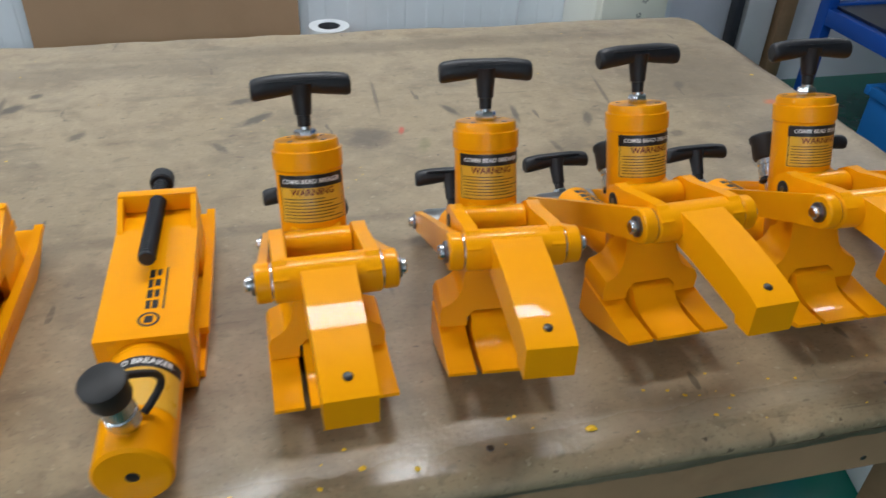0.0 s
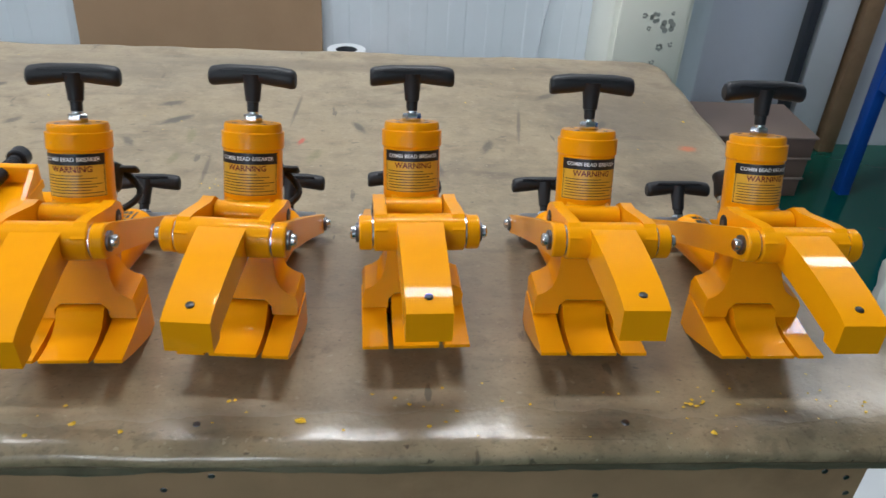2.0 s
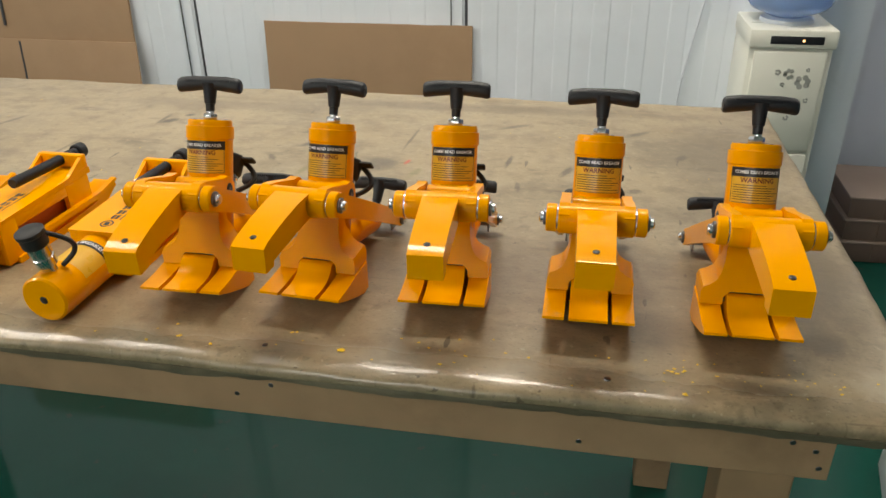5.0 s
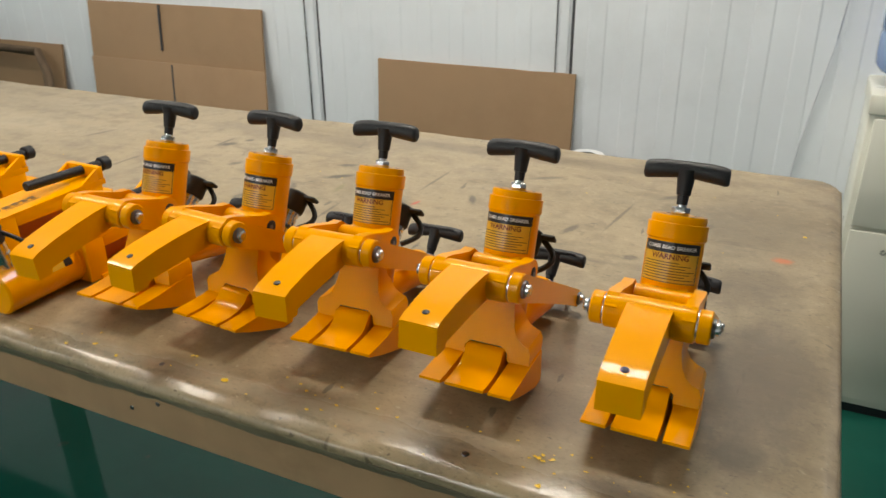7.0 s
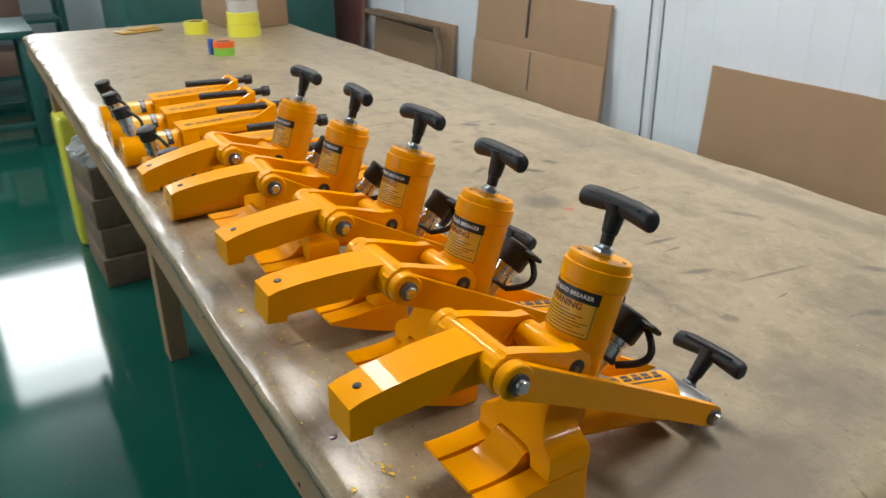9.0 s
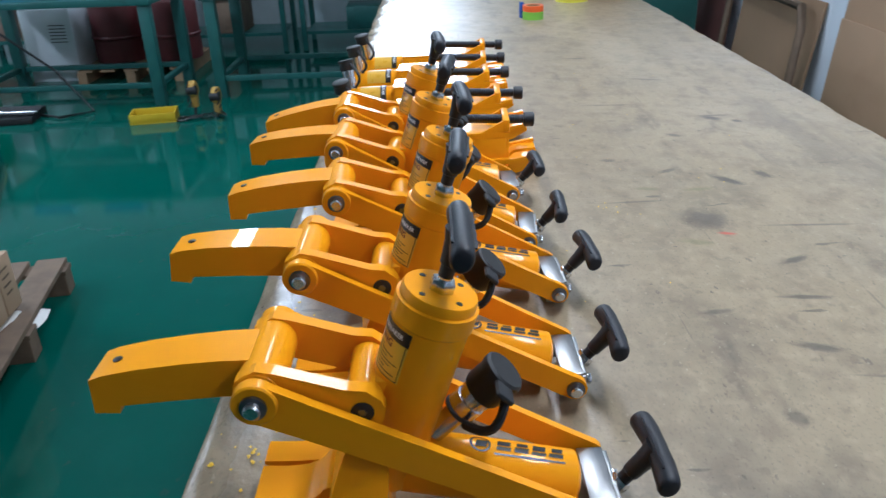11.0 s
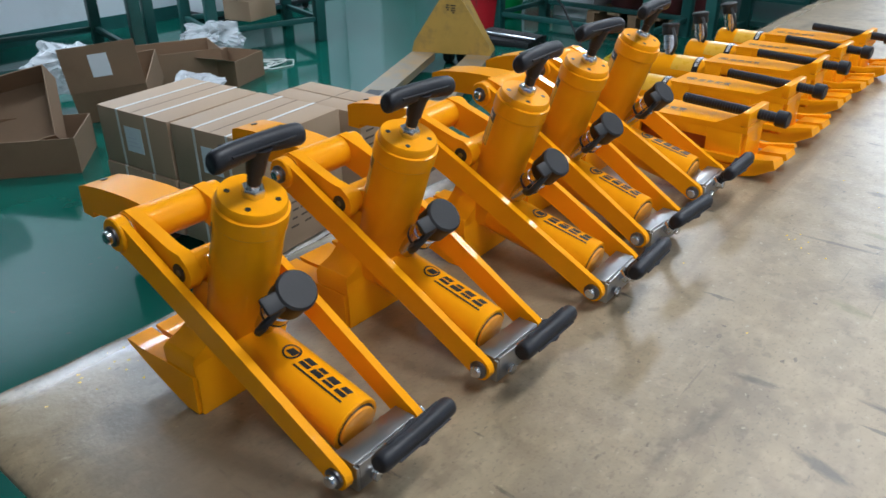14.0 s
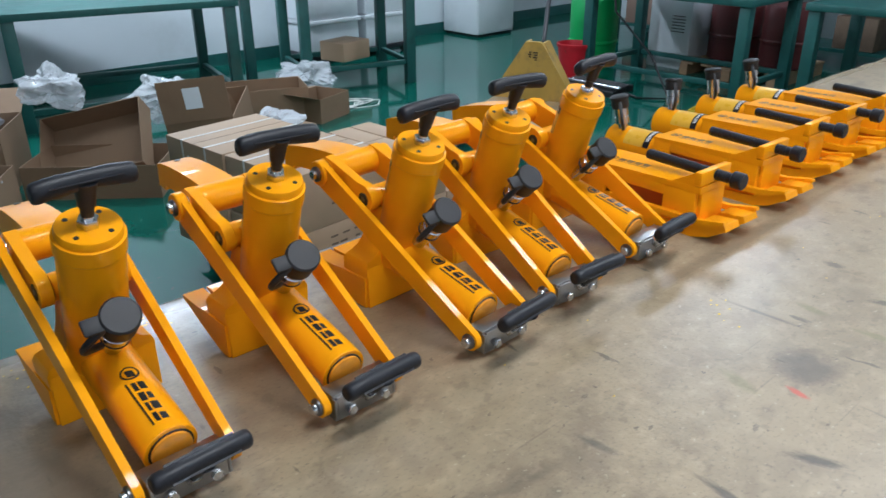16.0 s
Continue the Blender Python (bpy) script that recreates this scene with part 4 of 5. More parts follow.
    r0, r1 = [], []
    for i in range(24):
        an = 2 * math.pi * i / 24
        for lst, rr in ((r0, 0.0105), (r1, 0.008)):
            y = 0.256 + rr * math.sin(an)
            lst.append(ring.verts.new((0.005 + rr * math.cos(an), y, 0.0784 + (y - 0.230) * (0.0050 / 0.170))))
    for i in range(24):
        ring.faces.new((r0[i], r0[(i + 1) % 24], r1[(i + 1) % 24], r1[i]))
    marks += [ring, flat(0.001, 0.009, 0.251, 0.261)]
    part("printed_mark", joined(*marks), M_INK, t, "black printed badge, blocks and line", False)
    return t


bar = make_bar()
for i, (x, y, h, lean) in enumerate([(-0.137, 0.0, -1.5, 0), (-0.345, 0.0, -2.0, 12), (-0.530, -0.012, 0.0, -6), (-0.712, -0.008, -2.0, 5), (-0.885, 0.0, -2.0, 10)]):
    m = pose(x, y, TOP, 0, 0, h)
    if i == 0:
        bar.matrix_basis = m
        made = bar
    else:
        made = copy_thing(bar, m)
    for ob in made.children:                      # each coupler is turned a little round the cylinder
        if ob.name.startswith(("coupler", "cap_strap")):
            ob.matrix_basis = pose(0, 0, 0.0355) @ pose(0, 0, 0, 0, lean, 0) @ pose(0, 0, -0.0355)

# ---- along the panel wall ----
def leaning(name, x0, x1, z_top, foot, label, category, material=M_CARD, thick=0.012, folds=(), creases=()):
    """A board on the floor that leans on the wall, its foot this far from it; slightly bowed."""
    t = thing(name, pose((x0 + x1) / 2, 2.212 - foot, 0.0, -math.degrees(math.asin(min(0.9, foot / z_top)))), label, category)
    w, h = (x1 - x0) / 2, z_top
    bm = bmesh.new()
    nx, nz = 14, 14
    for s in (0, 1):
        g = []
        for i in range(nx + 1):
            col = []
            for j in range(nz + 1):
                u, v = -w + 2 * w * i / nx, h * j / nz
                bow = 0.006 * noise.noise(Vector((u * 2.2 + x0, v * 2.5, 1.7)))
                edge = 0.004 * noise.noise(Vector((u * 9 + x0, 4.0, 0))) if j == nz else 0
                col.append(bm.verts.new((u, bow - thick * s, v + edge)))
            g.append(col)
        for i in range(nx):
            for j in range(nz):
                f = (g[i][j], g[i + 1][j], g[i + 1][j + 1], g[i][j + 1])
                bm.faces.new(f if s == 0 else f[::-1])
        if s == 0:
            first = g
    rim0 = [first[i][0] for i in range(nx + 1)] + [first[nx][j] for j in range(1, nz + 1)] + [first[i][nz] for i in range(nx - 1, -1, -1)] + [first[0][j] for j in range(nz - 1, 0, -1)]
    rim1 = [g[i][0] for i in range(nx + 1)] + [g[nx][j] for j in range(1, nz + 1)] + [g[i][nz] for i in range(nx - 1, -1, -1)] + [g[0][j] for j in range(nz - 1, 0, -1)]
    k = len(rim0)
    for i in range(k):
        bm.faces.new((rim0[i], rim0[(i + 1) % k], rim1[(i + 1) % k], rim1[i]))
    part("board", bm, material, t)
    for z in folds:
        part("flap", box(-w * 0.99, w * 1.03, -thick - 0.016, -thick - 0.007, 0.02, z, 0.003), material, t, "folded flap")
    for u, z0, z1 in creases:
        part("slot", box(u - 0.004, u + 0.004, -thick - 0.0085 - (0.0095 if z1 < max(folds, default=0) else 0), -thick - 0.0005, z0, z1), M_SEAM, t)
    return t


leaning("cardboard_sheet", -0.680, 0.142, 0.985, 0.07, "flat brown cardboard sheet leaning on the wall", "cardboard")
leaning("cardboard_sheet", -2.26, -1.24, 1.15, 0.09, "unfolded brown cardboard carton blank leaning on the wall", "cardboard", folds=(0.893,), creases=((-0.06, 0.945, 1.146), (0.0, 0.70, 0.885)))
leaning("cardboard_tray", -3.50, -2.50, 0.93, 0.12, "open cardboard tray with a dark rim leaning on the wall", "cardboard", M_CARDIN)
tr = thing("tray_rim", pose(-3.0, 2.03, 0.0, -6), "dark bent rim of a torn cardboard tray", "cardboard")
part("rim", tube([(-0.52, 0, 0.02), (-0.53, 0, 0.80), (-0.48, 0.0, 0.92), (0.42, 0, 0.90), (0.47, 0.0, 0.80), (0.50, 0, 0.02)], 0.022, 8), M_OLDWOOD, tr)
leaning("red_board", -4.85, -3.62, 1.35, 0.10, "dull red painted board leaning on the wall", "board", M_REDBOARD, 0.02)


def cooler():
    t = thing("water_dispenser", pose(1.078, 1.93, 0), "ivory water dispenser with grey flower print and a blue bottle", "water dispenser")
    W, D, H = 0.258, 0.29, 1.055
    body = part("body", box(0, W, 0.012, D, 0.03, H - 0.03, 0.012), M_IVORY, t)
    part("lid", box(-0.004, W + 0.004, -0.004, D + 0.003, H - 0.060, H, 0.008), M_IVORY, t, "ivory control head")
    part("control_strip", box(0.060, 0.220, -0.0065, -0.002, H - 0.045, H - 0.020, 0.002), M_BLACK, t, "black control strip")
    part("lamp_dot", box(0.155, 0.162, -0.0085, -0.005, H - 0.036, H - 0.029), glow("amber_lamp", (1.0, 0.5, 0.1), 4), t, "lit amber lamp")
    d = part("door", box(0.018, W - 0.018, 0.0, 0.013, 0.655, H - 0.068, 0.006), M_IVORY, t, "upper door with flower print")
    part("lower_door", box(0.018, W - 0.018, 0.0, 0.013, 0.06, 0.643, 0.006), M_IVORY, t)
    part("base", box(0.01, W - 0.01, 0.02, D - 0.01, 0.0, 0.035), M_BLACK, t)
    rnd = random.Random(4)
    petals = mat("grey_print", (0.36, 0.37, 0.34), 0.5, 0, 30, 0.1, 0)
    for cx, cz, r in ((0.180, H - 0.165, 0.026), (0.135, H - 0.140, 0.019), (0.100, H - 0.135, 0.010), (0.165, H - 0.235, 0.013), (0.200, H - 0.225, 0.009), (0.150, H - 0.285, 0.010), (0.190, H - 0.125, 0.007), (0.120, H - 0.175, 0.008), (0.12, H - 0.47, 0.010), (0.16, H - 0.52, 0.009), (0.185, H - 0.44, 0.008)):
        fl = bmesh.new()
        for k in range(6):
            a = k * math.pi / 3 + rnd.random()
            c = Vector((cx + r * 0.62 * math.cos(a), -0.0012, cz + r * 0.62 * math.sin(a)))
            fl.faces.new([fl.verts.new(c + Vector((r * 0.36 * math.cos(b), 0, r * 0.36 * math.sin(b)))) for b in [2 * math.pi * q / 8 for q in range(8)]])
        part("flower", fl, petals, d, "grey flower print", False)
    bt = part("bottle", lathe([(0, 0.035), (0.02, 0.04), (0.035, 0.07), (0.055, 0.118), (0.075, 0.132), (0.10, 0.134), (0.16, 0.134), (0.168, 0.129), (0.176, 0.134), (0.25, 0.134), (0.258, 0.129), (0.266, 0.134), (0.34, 0.134), (0.38, 0.115), (0.385, 0.05)], (W / 2, D / 2, H - 0.012), (W / 2, D / 2, H + 1), 40), M_WATER, t, "blue translucent water bottle")
    part("collar", lathe([(0, 0.085), (0.012, 0.082), (0.016, 0.06)], (W / 2, D / 2, H), (W / 2, D / 2, H + 1), 32), M_WPLASTIC, t)


cooler()
cab = thing("wall_cable", pose(0, 0, 0), "thin grey cable hanging down the panel wall", "cable")
part("cable", tube([(0.99, 2.205, 1.9), (0.985, 2.205, 1.4), (0.968, 2.2, 1.16), (0.94, 2.205, 0.98), (0.915, 2.205, 0.82), (0.90, 2.2, 0.66), (0.905, 2.2, 0.2), (0.92, 2.19, 0.01)], 0.0032, 6), M_GREYWALL, cab)

def tape_roll(name, x, y, z, r, hole, h, material, label, lean=(0, 0), core=M_CARD):
    t = thing(name, pose(x, y, z, lean[0], lean[1], 0), label, "tape")
    bm = bmesh.new()
    n = 32
    prof = [(r, 0), (r, h), (hole, h), (hole, 0)]
    rings = [[bm.verts.new((q * math.cos(2 * math.pi * i / n), q * math.sin(2 * math.pi * i / n), w)) for i in range(n)] for q, w in prof]
    for a, b in zip(rings, rings[1:] + rings[:1]):
        for i in range(n):
            bm.faces.new((a[i], a[(i + 1) % n], b[(i + 1) % n], b[i]))
    part("roll", bm, material, t)
    bm = bmesh.new()
    prof = [(hole + 0.0002, 0.001), (hole + 0.0002, h - 0.001), (hole - 0.003, h - 0.001), (hole - 0.003, 0.001)]
    rings = [[bm.verts.new((q * math.cos(2 * math.pi * i / n), q * math.sin(2 * math.pi * i / n), w)) for i in range(n)] for q, w in prof]
    for a, b in zip(rings, rings[1:] + rings[:1]):
        for i in range(n):
            bm.faces.new((a[i], a[(i + 1) % n], b[(i + 1) % n], b[i]))
    part("core", bm, core, t)
    return t


tape_roll("tape_roll", -2.53, 0.775, TOP, 0.055, 0.038, 0.055, M_TAPEY, "yellow adhesive tape roll lying on the bench")
tape_roll("tape_roll", -2.33, 0.945, TOP, 0.075, 0.04, 0.055, M_TAPEY, "yellow adhesive tape roll at the bottom of a stack")
tape_roll("tape_roll", -2.33, 0.945, TOP + 0.056, 0.073, 0.04, 0.05, M_TAPEY, "yellow adhesive tape roll on another roll")
tape_roll("clear_tape_roll", -2.34, 0.95, TOP + 0.107, 0.07, 0.038, 0.05, M_FILM, "clear packing tape roll on yellow rolls")
tape_roll("tape_roll", -1.87, 0.715, TOP, 0.042, 0.03, 0.030, M_TAPEG, "lime green tape roll on the bench")
tape_roll("tape_roll", -1.87, 0.715, TOP + 0.031, 0.042, 0.03, 0.022, M_TAPEO, "orange tape roll lying on a green roll")
pl = thing("blue_knife", pose(-1.905, 0.672, TOP, 0, 0, 20), "small dark blue box cutter standing by tape rolls", "knife")
part("sleeve", box(-0.012, 0.012, -0.006, 0.006, 0, 0.062, 0.002), M_BLUE, pl)
tape_roll("white_roll", 0.23, 2.09, 0.676, 0.065, 0.036, 0.05, M_WPLASTIC, "white paper roll lying on an added box by the wall", core=M_SEAM)
# unseen box, added to hold up the white roll
lg = thing("ledge_box", pose(0.26, 2.06, 0), "plain brown box added as unseen support for the roll", "carton")
part("carton", box(-0.10, 0.16, -0.13, 0.07, 0, 0.675, 0.004), M_CARD, lg)


def closed_carton(name, x, y, z, w, d, h, rz, label, straps=0, paper=True, group="", writing=True, mark=M_OLDWOOD):
    t = thing(name, pose(x, y, z, 0, 0, rz), label, "carton", group)
    part("carton", box(-w / 2, w / 2, -d / 2, d / 2, 0, h, 0.004), M_CARTON, t)
    part("lid_tape", box(-w / 2 + 0.004, w / 2 - 0.004, -0.002, 0.002, h + 0.0002, h + 0.0008), M_OLDWOOD, t)
    for k in range(straps):
        y0 = -d / 2 + d * (k + 0.5) / straps + (0.02 if k == 0 else -0.02)
        part("strap", joined(box(-w / 2 - 0.001, w / 2 + 0.001, y0 - 0.006, y0 + 0.006, h + 0.0004, h + 0.0016), box(w / 2 + 0.0003, w / 2 + 0.0013, y0 - 0.006, y0 + 0.006, 0.003, h + 0.001)), M_STRAP, t, "white packing strap")
    if paper:
        lb = part("paper_label", box(w / 2 + 0.0004, w / 2 + 0.0012, -0.055, 0.045, h * 0.30, h * 0.74), M_PAPER, t, "white printed label")
        for q in range(3):
            part("print_bar", box(w / 2 + 0.0013, w / 2 + 0.0018, -0.045, 0.03 - 0.01 * q, h * (0.40 + 0.07 * q), h * (0.42 + 0.07 * q)), M_GREYWALL, lb)
    if writing:
        rnd = random.Random(int(abs(x * 1000 + z * 77)))
        for r in range(4):
            for c in range(3):
                u = -w * 0.18 + c * w * 0.13 + rnd.uniform(-0.01, 0.01)
                part("print_bar", box(u, u + rnd.uniform(0.022, 0.04), d / 2 + 0.0004, d / 2 + 0.0009, h * (0.80 - 0.14 * r) - 0.008, h * (0.80 - 0.14 * r)), mark, t)
    return t


# ---- pallet with strapped cartons ----
def pallet():
    t = thing("pallet", pose(-0.97, -1.66, 0, 0, 0, 10), "dark weathered wooden pallet under strapped cartons", "pallet")
    L, W = 1.12, 1.02
    rnd = random.Random(2)
    for i in range(7):
        y = -W / 2 + 0.07 + i * (W - 0.14) / 6
        part("deck_board", box(-L / 2, L / 2, y - 0.058, y + 0.058, 0.112, 0.134 + rnd.uniform(-0.001, 0.001), 0.003), M_OLDWOOD, t, "", False)
    for x in (-L / 2 + 0.05, 0, L / 2 - 0.05):
        part("stringer", box(x - 0.045, x + 0.045, -W / 2, W / 2, 0.092, 0.1115, 0.002), M_OLDWOOD, t, "", False)
        for y in (-W / 2 + 0.07, 0, W / 2 - 0.07):
            part("block", box(x - 0.045, x + 0.045, y - 0.065, y + 0.065, 0.0, 0.0915, 0.004), M_OLDWOOD, t, "", False)


pallet()


def crumpled(name, x0, x1, y0, y1, z, amp, label, category, material, seed=1.0, n=40, droop=0.0, kind=""):
    bm = bmesh.new()
    g = []
    cx, cy = (x0 + x1) / 2, (y0 + y1) / 2
    for i in range(n + 1):
        col = []
        for j in range(n + 1):
            x, y = x0 + (x1 - x0) * i / n, y0 + (y1 - y0) * j / n
            e = max(abs(x - cx) / (x1 - x0), abs(y - cy) / (y1 - y0)) * 2
            w = abs(noise.noise(Vector((x * 7, y * 7, seed)))) + 0.5 * abs(noise.noise(Vector((x * 17, y * 17, seed + 3))))
            zz = z + amp * w - droop * max(0, e - 0.84) / 0.16
            col.append(bm.verts.new((x + 0.05 * noise.noise(Vector((x * 3, y * 5, seed + 8))) * e, y + 0.05 * noise.noise(Vector((x * 5, y * 3, seed + 5))) * e, zz)))
        g.append(col)
    for i in range(n):
        for j in range(n):
            bm.faces.new((g[i][j], g[i + 1][j], g[i + 1][j + 1], g[i][j + 1]))
    return tagged(part(name, bm, material), label, category, "", kind)


crumpled("pallet_sheet", -1.22, -0.33, -2.12, -1.17, 0.137, 0.010, "white plastic sheet under the cartons, drooping over the pallet", "plastic sheet", M_STRAP, 2.0, 44, 0.045)
turn = radians(6.5)
EX, EY = Vector((math.cos(turn), math.sin(turn), 0)), Vector((-math.sin(turn), math.cos(turn), 0))
for k in range(2):
    for lay in range(2):
        c = Vector((-0.315, -1.215, 0)) - EX * (0.2275 + 0.006 * lay) - EY * (0.2075 + 0.425 * k)
        closed_carton("strapped_carton", c.x, c.y, 0.158 + 0.2295 * lay, 0.455, 0.415, 0.228, 6.5 - 0.8 * k, "brown strapped shipping carton with a white label, stacked on a pallet", 2, True, "cartons on the pallet")
for k, (x, hh) in enumerate(((-0.872, 2), (-0.991, 2), (-1.110, 1))):
    for lay in range(hh):
        closed_carton("narrow_carton", x, -1.46 - 0.008 * k, 0.158 + 0.2155 * lay, 0.112, 0.48, 0.214, 4, "narrow brown shipping carton stacked on a pallet", 0, False, "cartons on the pallet")


# ---- pallet jack ----
def pallet_jack():
    t = thing("pallet_jack", pose(-3.36, -2.80, 0, 0, 0, 24) @ Matrix.Scale(1.13, 4), "scuffed yellow hand pallet jack with worn forks", "pallet jack")
    for s in (-1, 1):
        pts = [(0.0, s * 0.19 - 0.08), (1.02, s * 0.19 - 0.08), (1.12, s * 0.19 - 0.045), (1.12, s * 0.19 + 0.045), (1.02, s * 0.19 + 0.08), (0.0, s * 0.19 + 0.08)]
        f = part("fork", extruded(pts, 0.045, 0.092, "z", 0.006), M_FORK, t, "worn steel fork")
        part("roller_slot", box(0.93, 1.03, s * 0.19 - 0.045, s * 0.19 + 0.045, 0.0915, 0.0935), M_INK, f)
        part("roller", rod((0.98, s * 0.19 - 0.03, 0.04), (0.98, s * 0.19 + 0.03, 0.04), 0.04, 20), M_RUBBER, t)
    body = extruded([(-0.27, 0.09), (0.27, 0.09), (0.255, 0.16), (0.06, 0.46), (0.04, 0.47), (-0.04, 0.47), (-0.06, 0.46), (-0.255, 0.16)], -0.035, 0.0, "x", 0.006)
    part("frame_plate", body, M_JACK, t, "scuffed yellow triangular frame plate")
    for s in (-1, 1):
        part("side_flange", extruded([(0.26 * s, 0.10), (0.27 * s, 0.10), (0.066 * s, 0.462), (0.05 * s, 0.462)], -0.15, -0.03, "x", 0.003), M_JACK, t)
    mk = joined(*[box(0.0003, 0.0012, u, u + w, z, z + 0.008) for u, w, z in ((-0.030, 0.018, 0.40), (-0.034, 0.024, 0.385), (-0.028, 0.014, 0.37), (0.0, 0.034, 0.398), (0.006, 0.024, 0.382), (0.0, 0.03, 0.366), (0.012, 0.012, 0.352))])
    part("stencil_mark", mk, M_INK, t, "black stencilled sign")
    part("pump", lathe([(0, 0.05), (0.10, 0.05), (0.11, 0.03), (0.34, 0.03)], (-0.12, 0, 0.10), (-0.12, 0, 1), 20), M_DARKSTEEL, t)
    for s in (-1, 1):
        part("steer_wheel", rod((-0.14, s * 0.02, 0.085), (-0.14, s * 0.075, 0.085), 0.085, 24, 0.008), M_RUBBER, t)
    part("draw_bar", tube([(-0.16, 0, 0.2), (-0.22, 0, 0.4), (-0.34, 0, 0.85), (-0.38, 0, 1.0)], 0.016, 10), M_DARKSTEEL, t)
    part("grip_loop", tube([(-0.38, 0, 1.0), (-0.40, -0.09, 1.05), (-0.44, -0.09, 1.2), (-0.445, 0, 1.24), (-0.44, 0.09, 1.2), (-0.40, 0.09, 1.05)], 0.013, 8, True), M_DARKSTEEL, t)


pallet_jack()


# ---- opened cartons and film ----
def open_carton(x, y, z, w, d, h, rot, label, flaps=(70, -60, 50, 80), paper=False):
    t = thing("opened_carton", pose(x, y, z, *rot), label, "carton", "opened cartons")
    k = 0.005
    part("bottom", box(-w / 2, w / 2, -d / 2, d / 2, 0, k), M_OLDCARD, t, "", False)
    for s in (-1, 1):
        part("end_wall", box(s * w / 2, s * (w / 2 - k), -d / 2, d / 2, k, h), M_OLDCARD, t, "", False)
        part("side_wall", box(-w / 2 + k, w / 2 - k, s * d / 2, s * (d / 2 - k), k, h), M_OLDCARD, t, "", False)
    fl = d * 0.48
    for q, (s, ang) in enumerate(((-1, flaps[0]), (1, flaps[1]))):
        if ang is not None:
            b = box(-w / 2, w / 2, 0, fl, -0.002, 0.002)
            b.transform(Matrix.Translation((0, s * d / 2, h)) @ Matrix.Rotation(radians(ang), 4, "X") @ (Matrix.Identity(4) if s > 0 else Matrix.Diagonal((1, -1, 1, 1))))
            f = part("flap", b, M_OLDCARD, t, "bent lid flap", False)
    for s, ang in ((-1, flaps[2]), (1, flaps[3])):
        if ang is not None:
            b = box(0, fl * 0.8, -d / 2, d / 2, -0.002, 0.002)
            b.transform(Matrix.Translation((s * w / 2, 0, h)) @ Matrix.Rotation(radians(-ang), 4, "Y") @ (Matrix.Identity(4) if s > 0 else Matrix.Diagonal((-1, 1, 1, 1))))
            part("flap", b, M_OLDCARD, t, "bent lid flap", False)
    if paper:
        part("paper_label", box(-0.05, 0.06, fl * 0.3, fl * 0.8, -0.0045, -0.003, 0.0, Matrix.Translation((0, d / 2, h)) @ Matrix.Rotation(radians(flaps[1]), 4, "X")), M_PAPER, t, "white printed label")
    return t


open_carton(-0.37, -3.38, 0, 0.74, 0.42, 0.19, (0, 0, -39), "opened brown carton with low walls on the floor", (None, None, None, None))
open_carton(-0.44, -3.56, 0.150, 0.60, 0.44, 0.15, (-44, 12, -38), "empty brown carton tray tipped on another carton", (None, None, None, None))
open_carton(0.22, -3.95, 0, 0.60, 0.45, 0.36, (0, 0, -30), "opened brown carton full of plastic bags", (-30, None, None, None))
open_carton(0.42, -3.30, 0, 0.50, 0.45, 0.24, (0, 0, -32), "opened brown carton with bent flaps", (None, -80, None, None))
open_carton(-1.28, -3.82, 0.055, 0.44, 0.56, 0.20, (-8, 6, -40), "opened brown carton with a raised labelled flap", (None, 98, None, None), True)
open_carton(-1.80, -4.05, 0.0, 0.60, 0.38, 0.26, (0, 0, -22), "brown carton with its lid folded back", (25, None, None, None))
open_carton(-2.14, -3.84, 0.0, 0.36, 0.30, 0.18, (0, 0, 20), "small opened brown carton on the green floor", (10, None, None, 20))
open_carton(-1.40, -3.30, 0.0, 0.40, 0.30, 0.16, (0, 0, -30), "low opened brown carton holding clear film", (None, 30, 15, None))


def bag(x, y, z, r, label, seed, squash=0.7):
    bm = bmesh.new()
    bmesh.ops.create_icosphere(bm, subdivisions=5, radius=1)
    for v in bm.verts:
        n = v.co.normalized()
        k = 1 + 0.75 * noise.noise(n * 1.3 + Vector((seed, 0, 0))) + 0.42 * (0.3 - abs(noise.noise(n * 2.1 + Vector((0, seed, 0))))) + 0.20 * (0.2 - abs(noise.noise(n * 4.6 + Vector((0, 0, seed)))))
        v.co = Vector((n.x * r * k, n.y * r * k, n.z * r * k * squash))
    low = min(v.co.z for v in bm.verts)
    for v in bm.verts:
        v.co.z -= low
    bm.transform(pose(x, y, z))
    return tagged(part("plastic_bag", bm, M_FILM, None, "", True, 12), label, "plastic bag", "plastic bags")


bag(-0.28, -3.74, 0.40, 0.15, "crumpled clear plastic bag on opened cartons", 1.0)
bag(0.22, -3.95, 0.16, 0.18, "crumpled clear plastic bag in an opened carton", 5.0)
bag(-1.06, -3.98, 0.13, 0.19, "crumpled clear plastic bag in an opened carton", 2.0)
bag(-1.42, -3.30, 0.06, 0.15, "crumpled clear plastic film in a low carton", 3.0, 0.6)
bag(-2.42, -4.40, 0.0, 0.22, "heap of clear plastic film on the floor", 4.0, 0.5)
bag(0.42, -3.30, 0.05, 0.16, "crumpled clear plastic bag in an opened carton", 7.0)

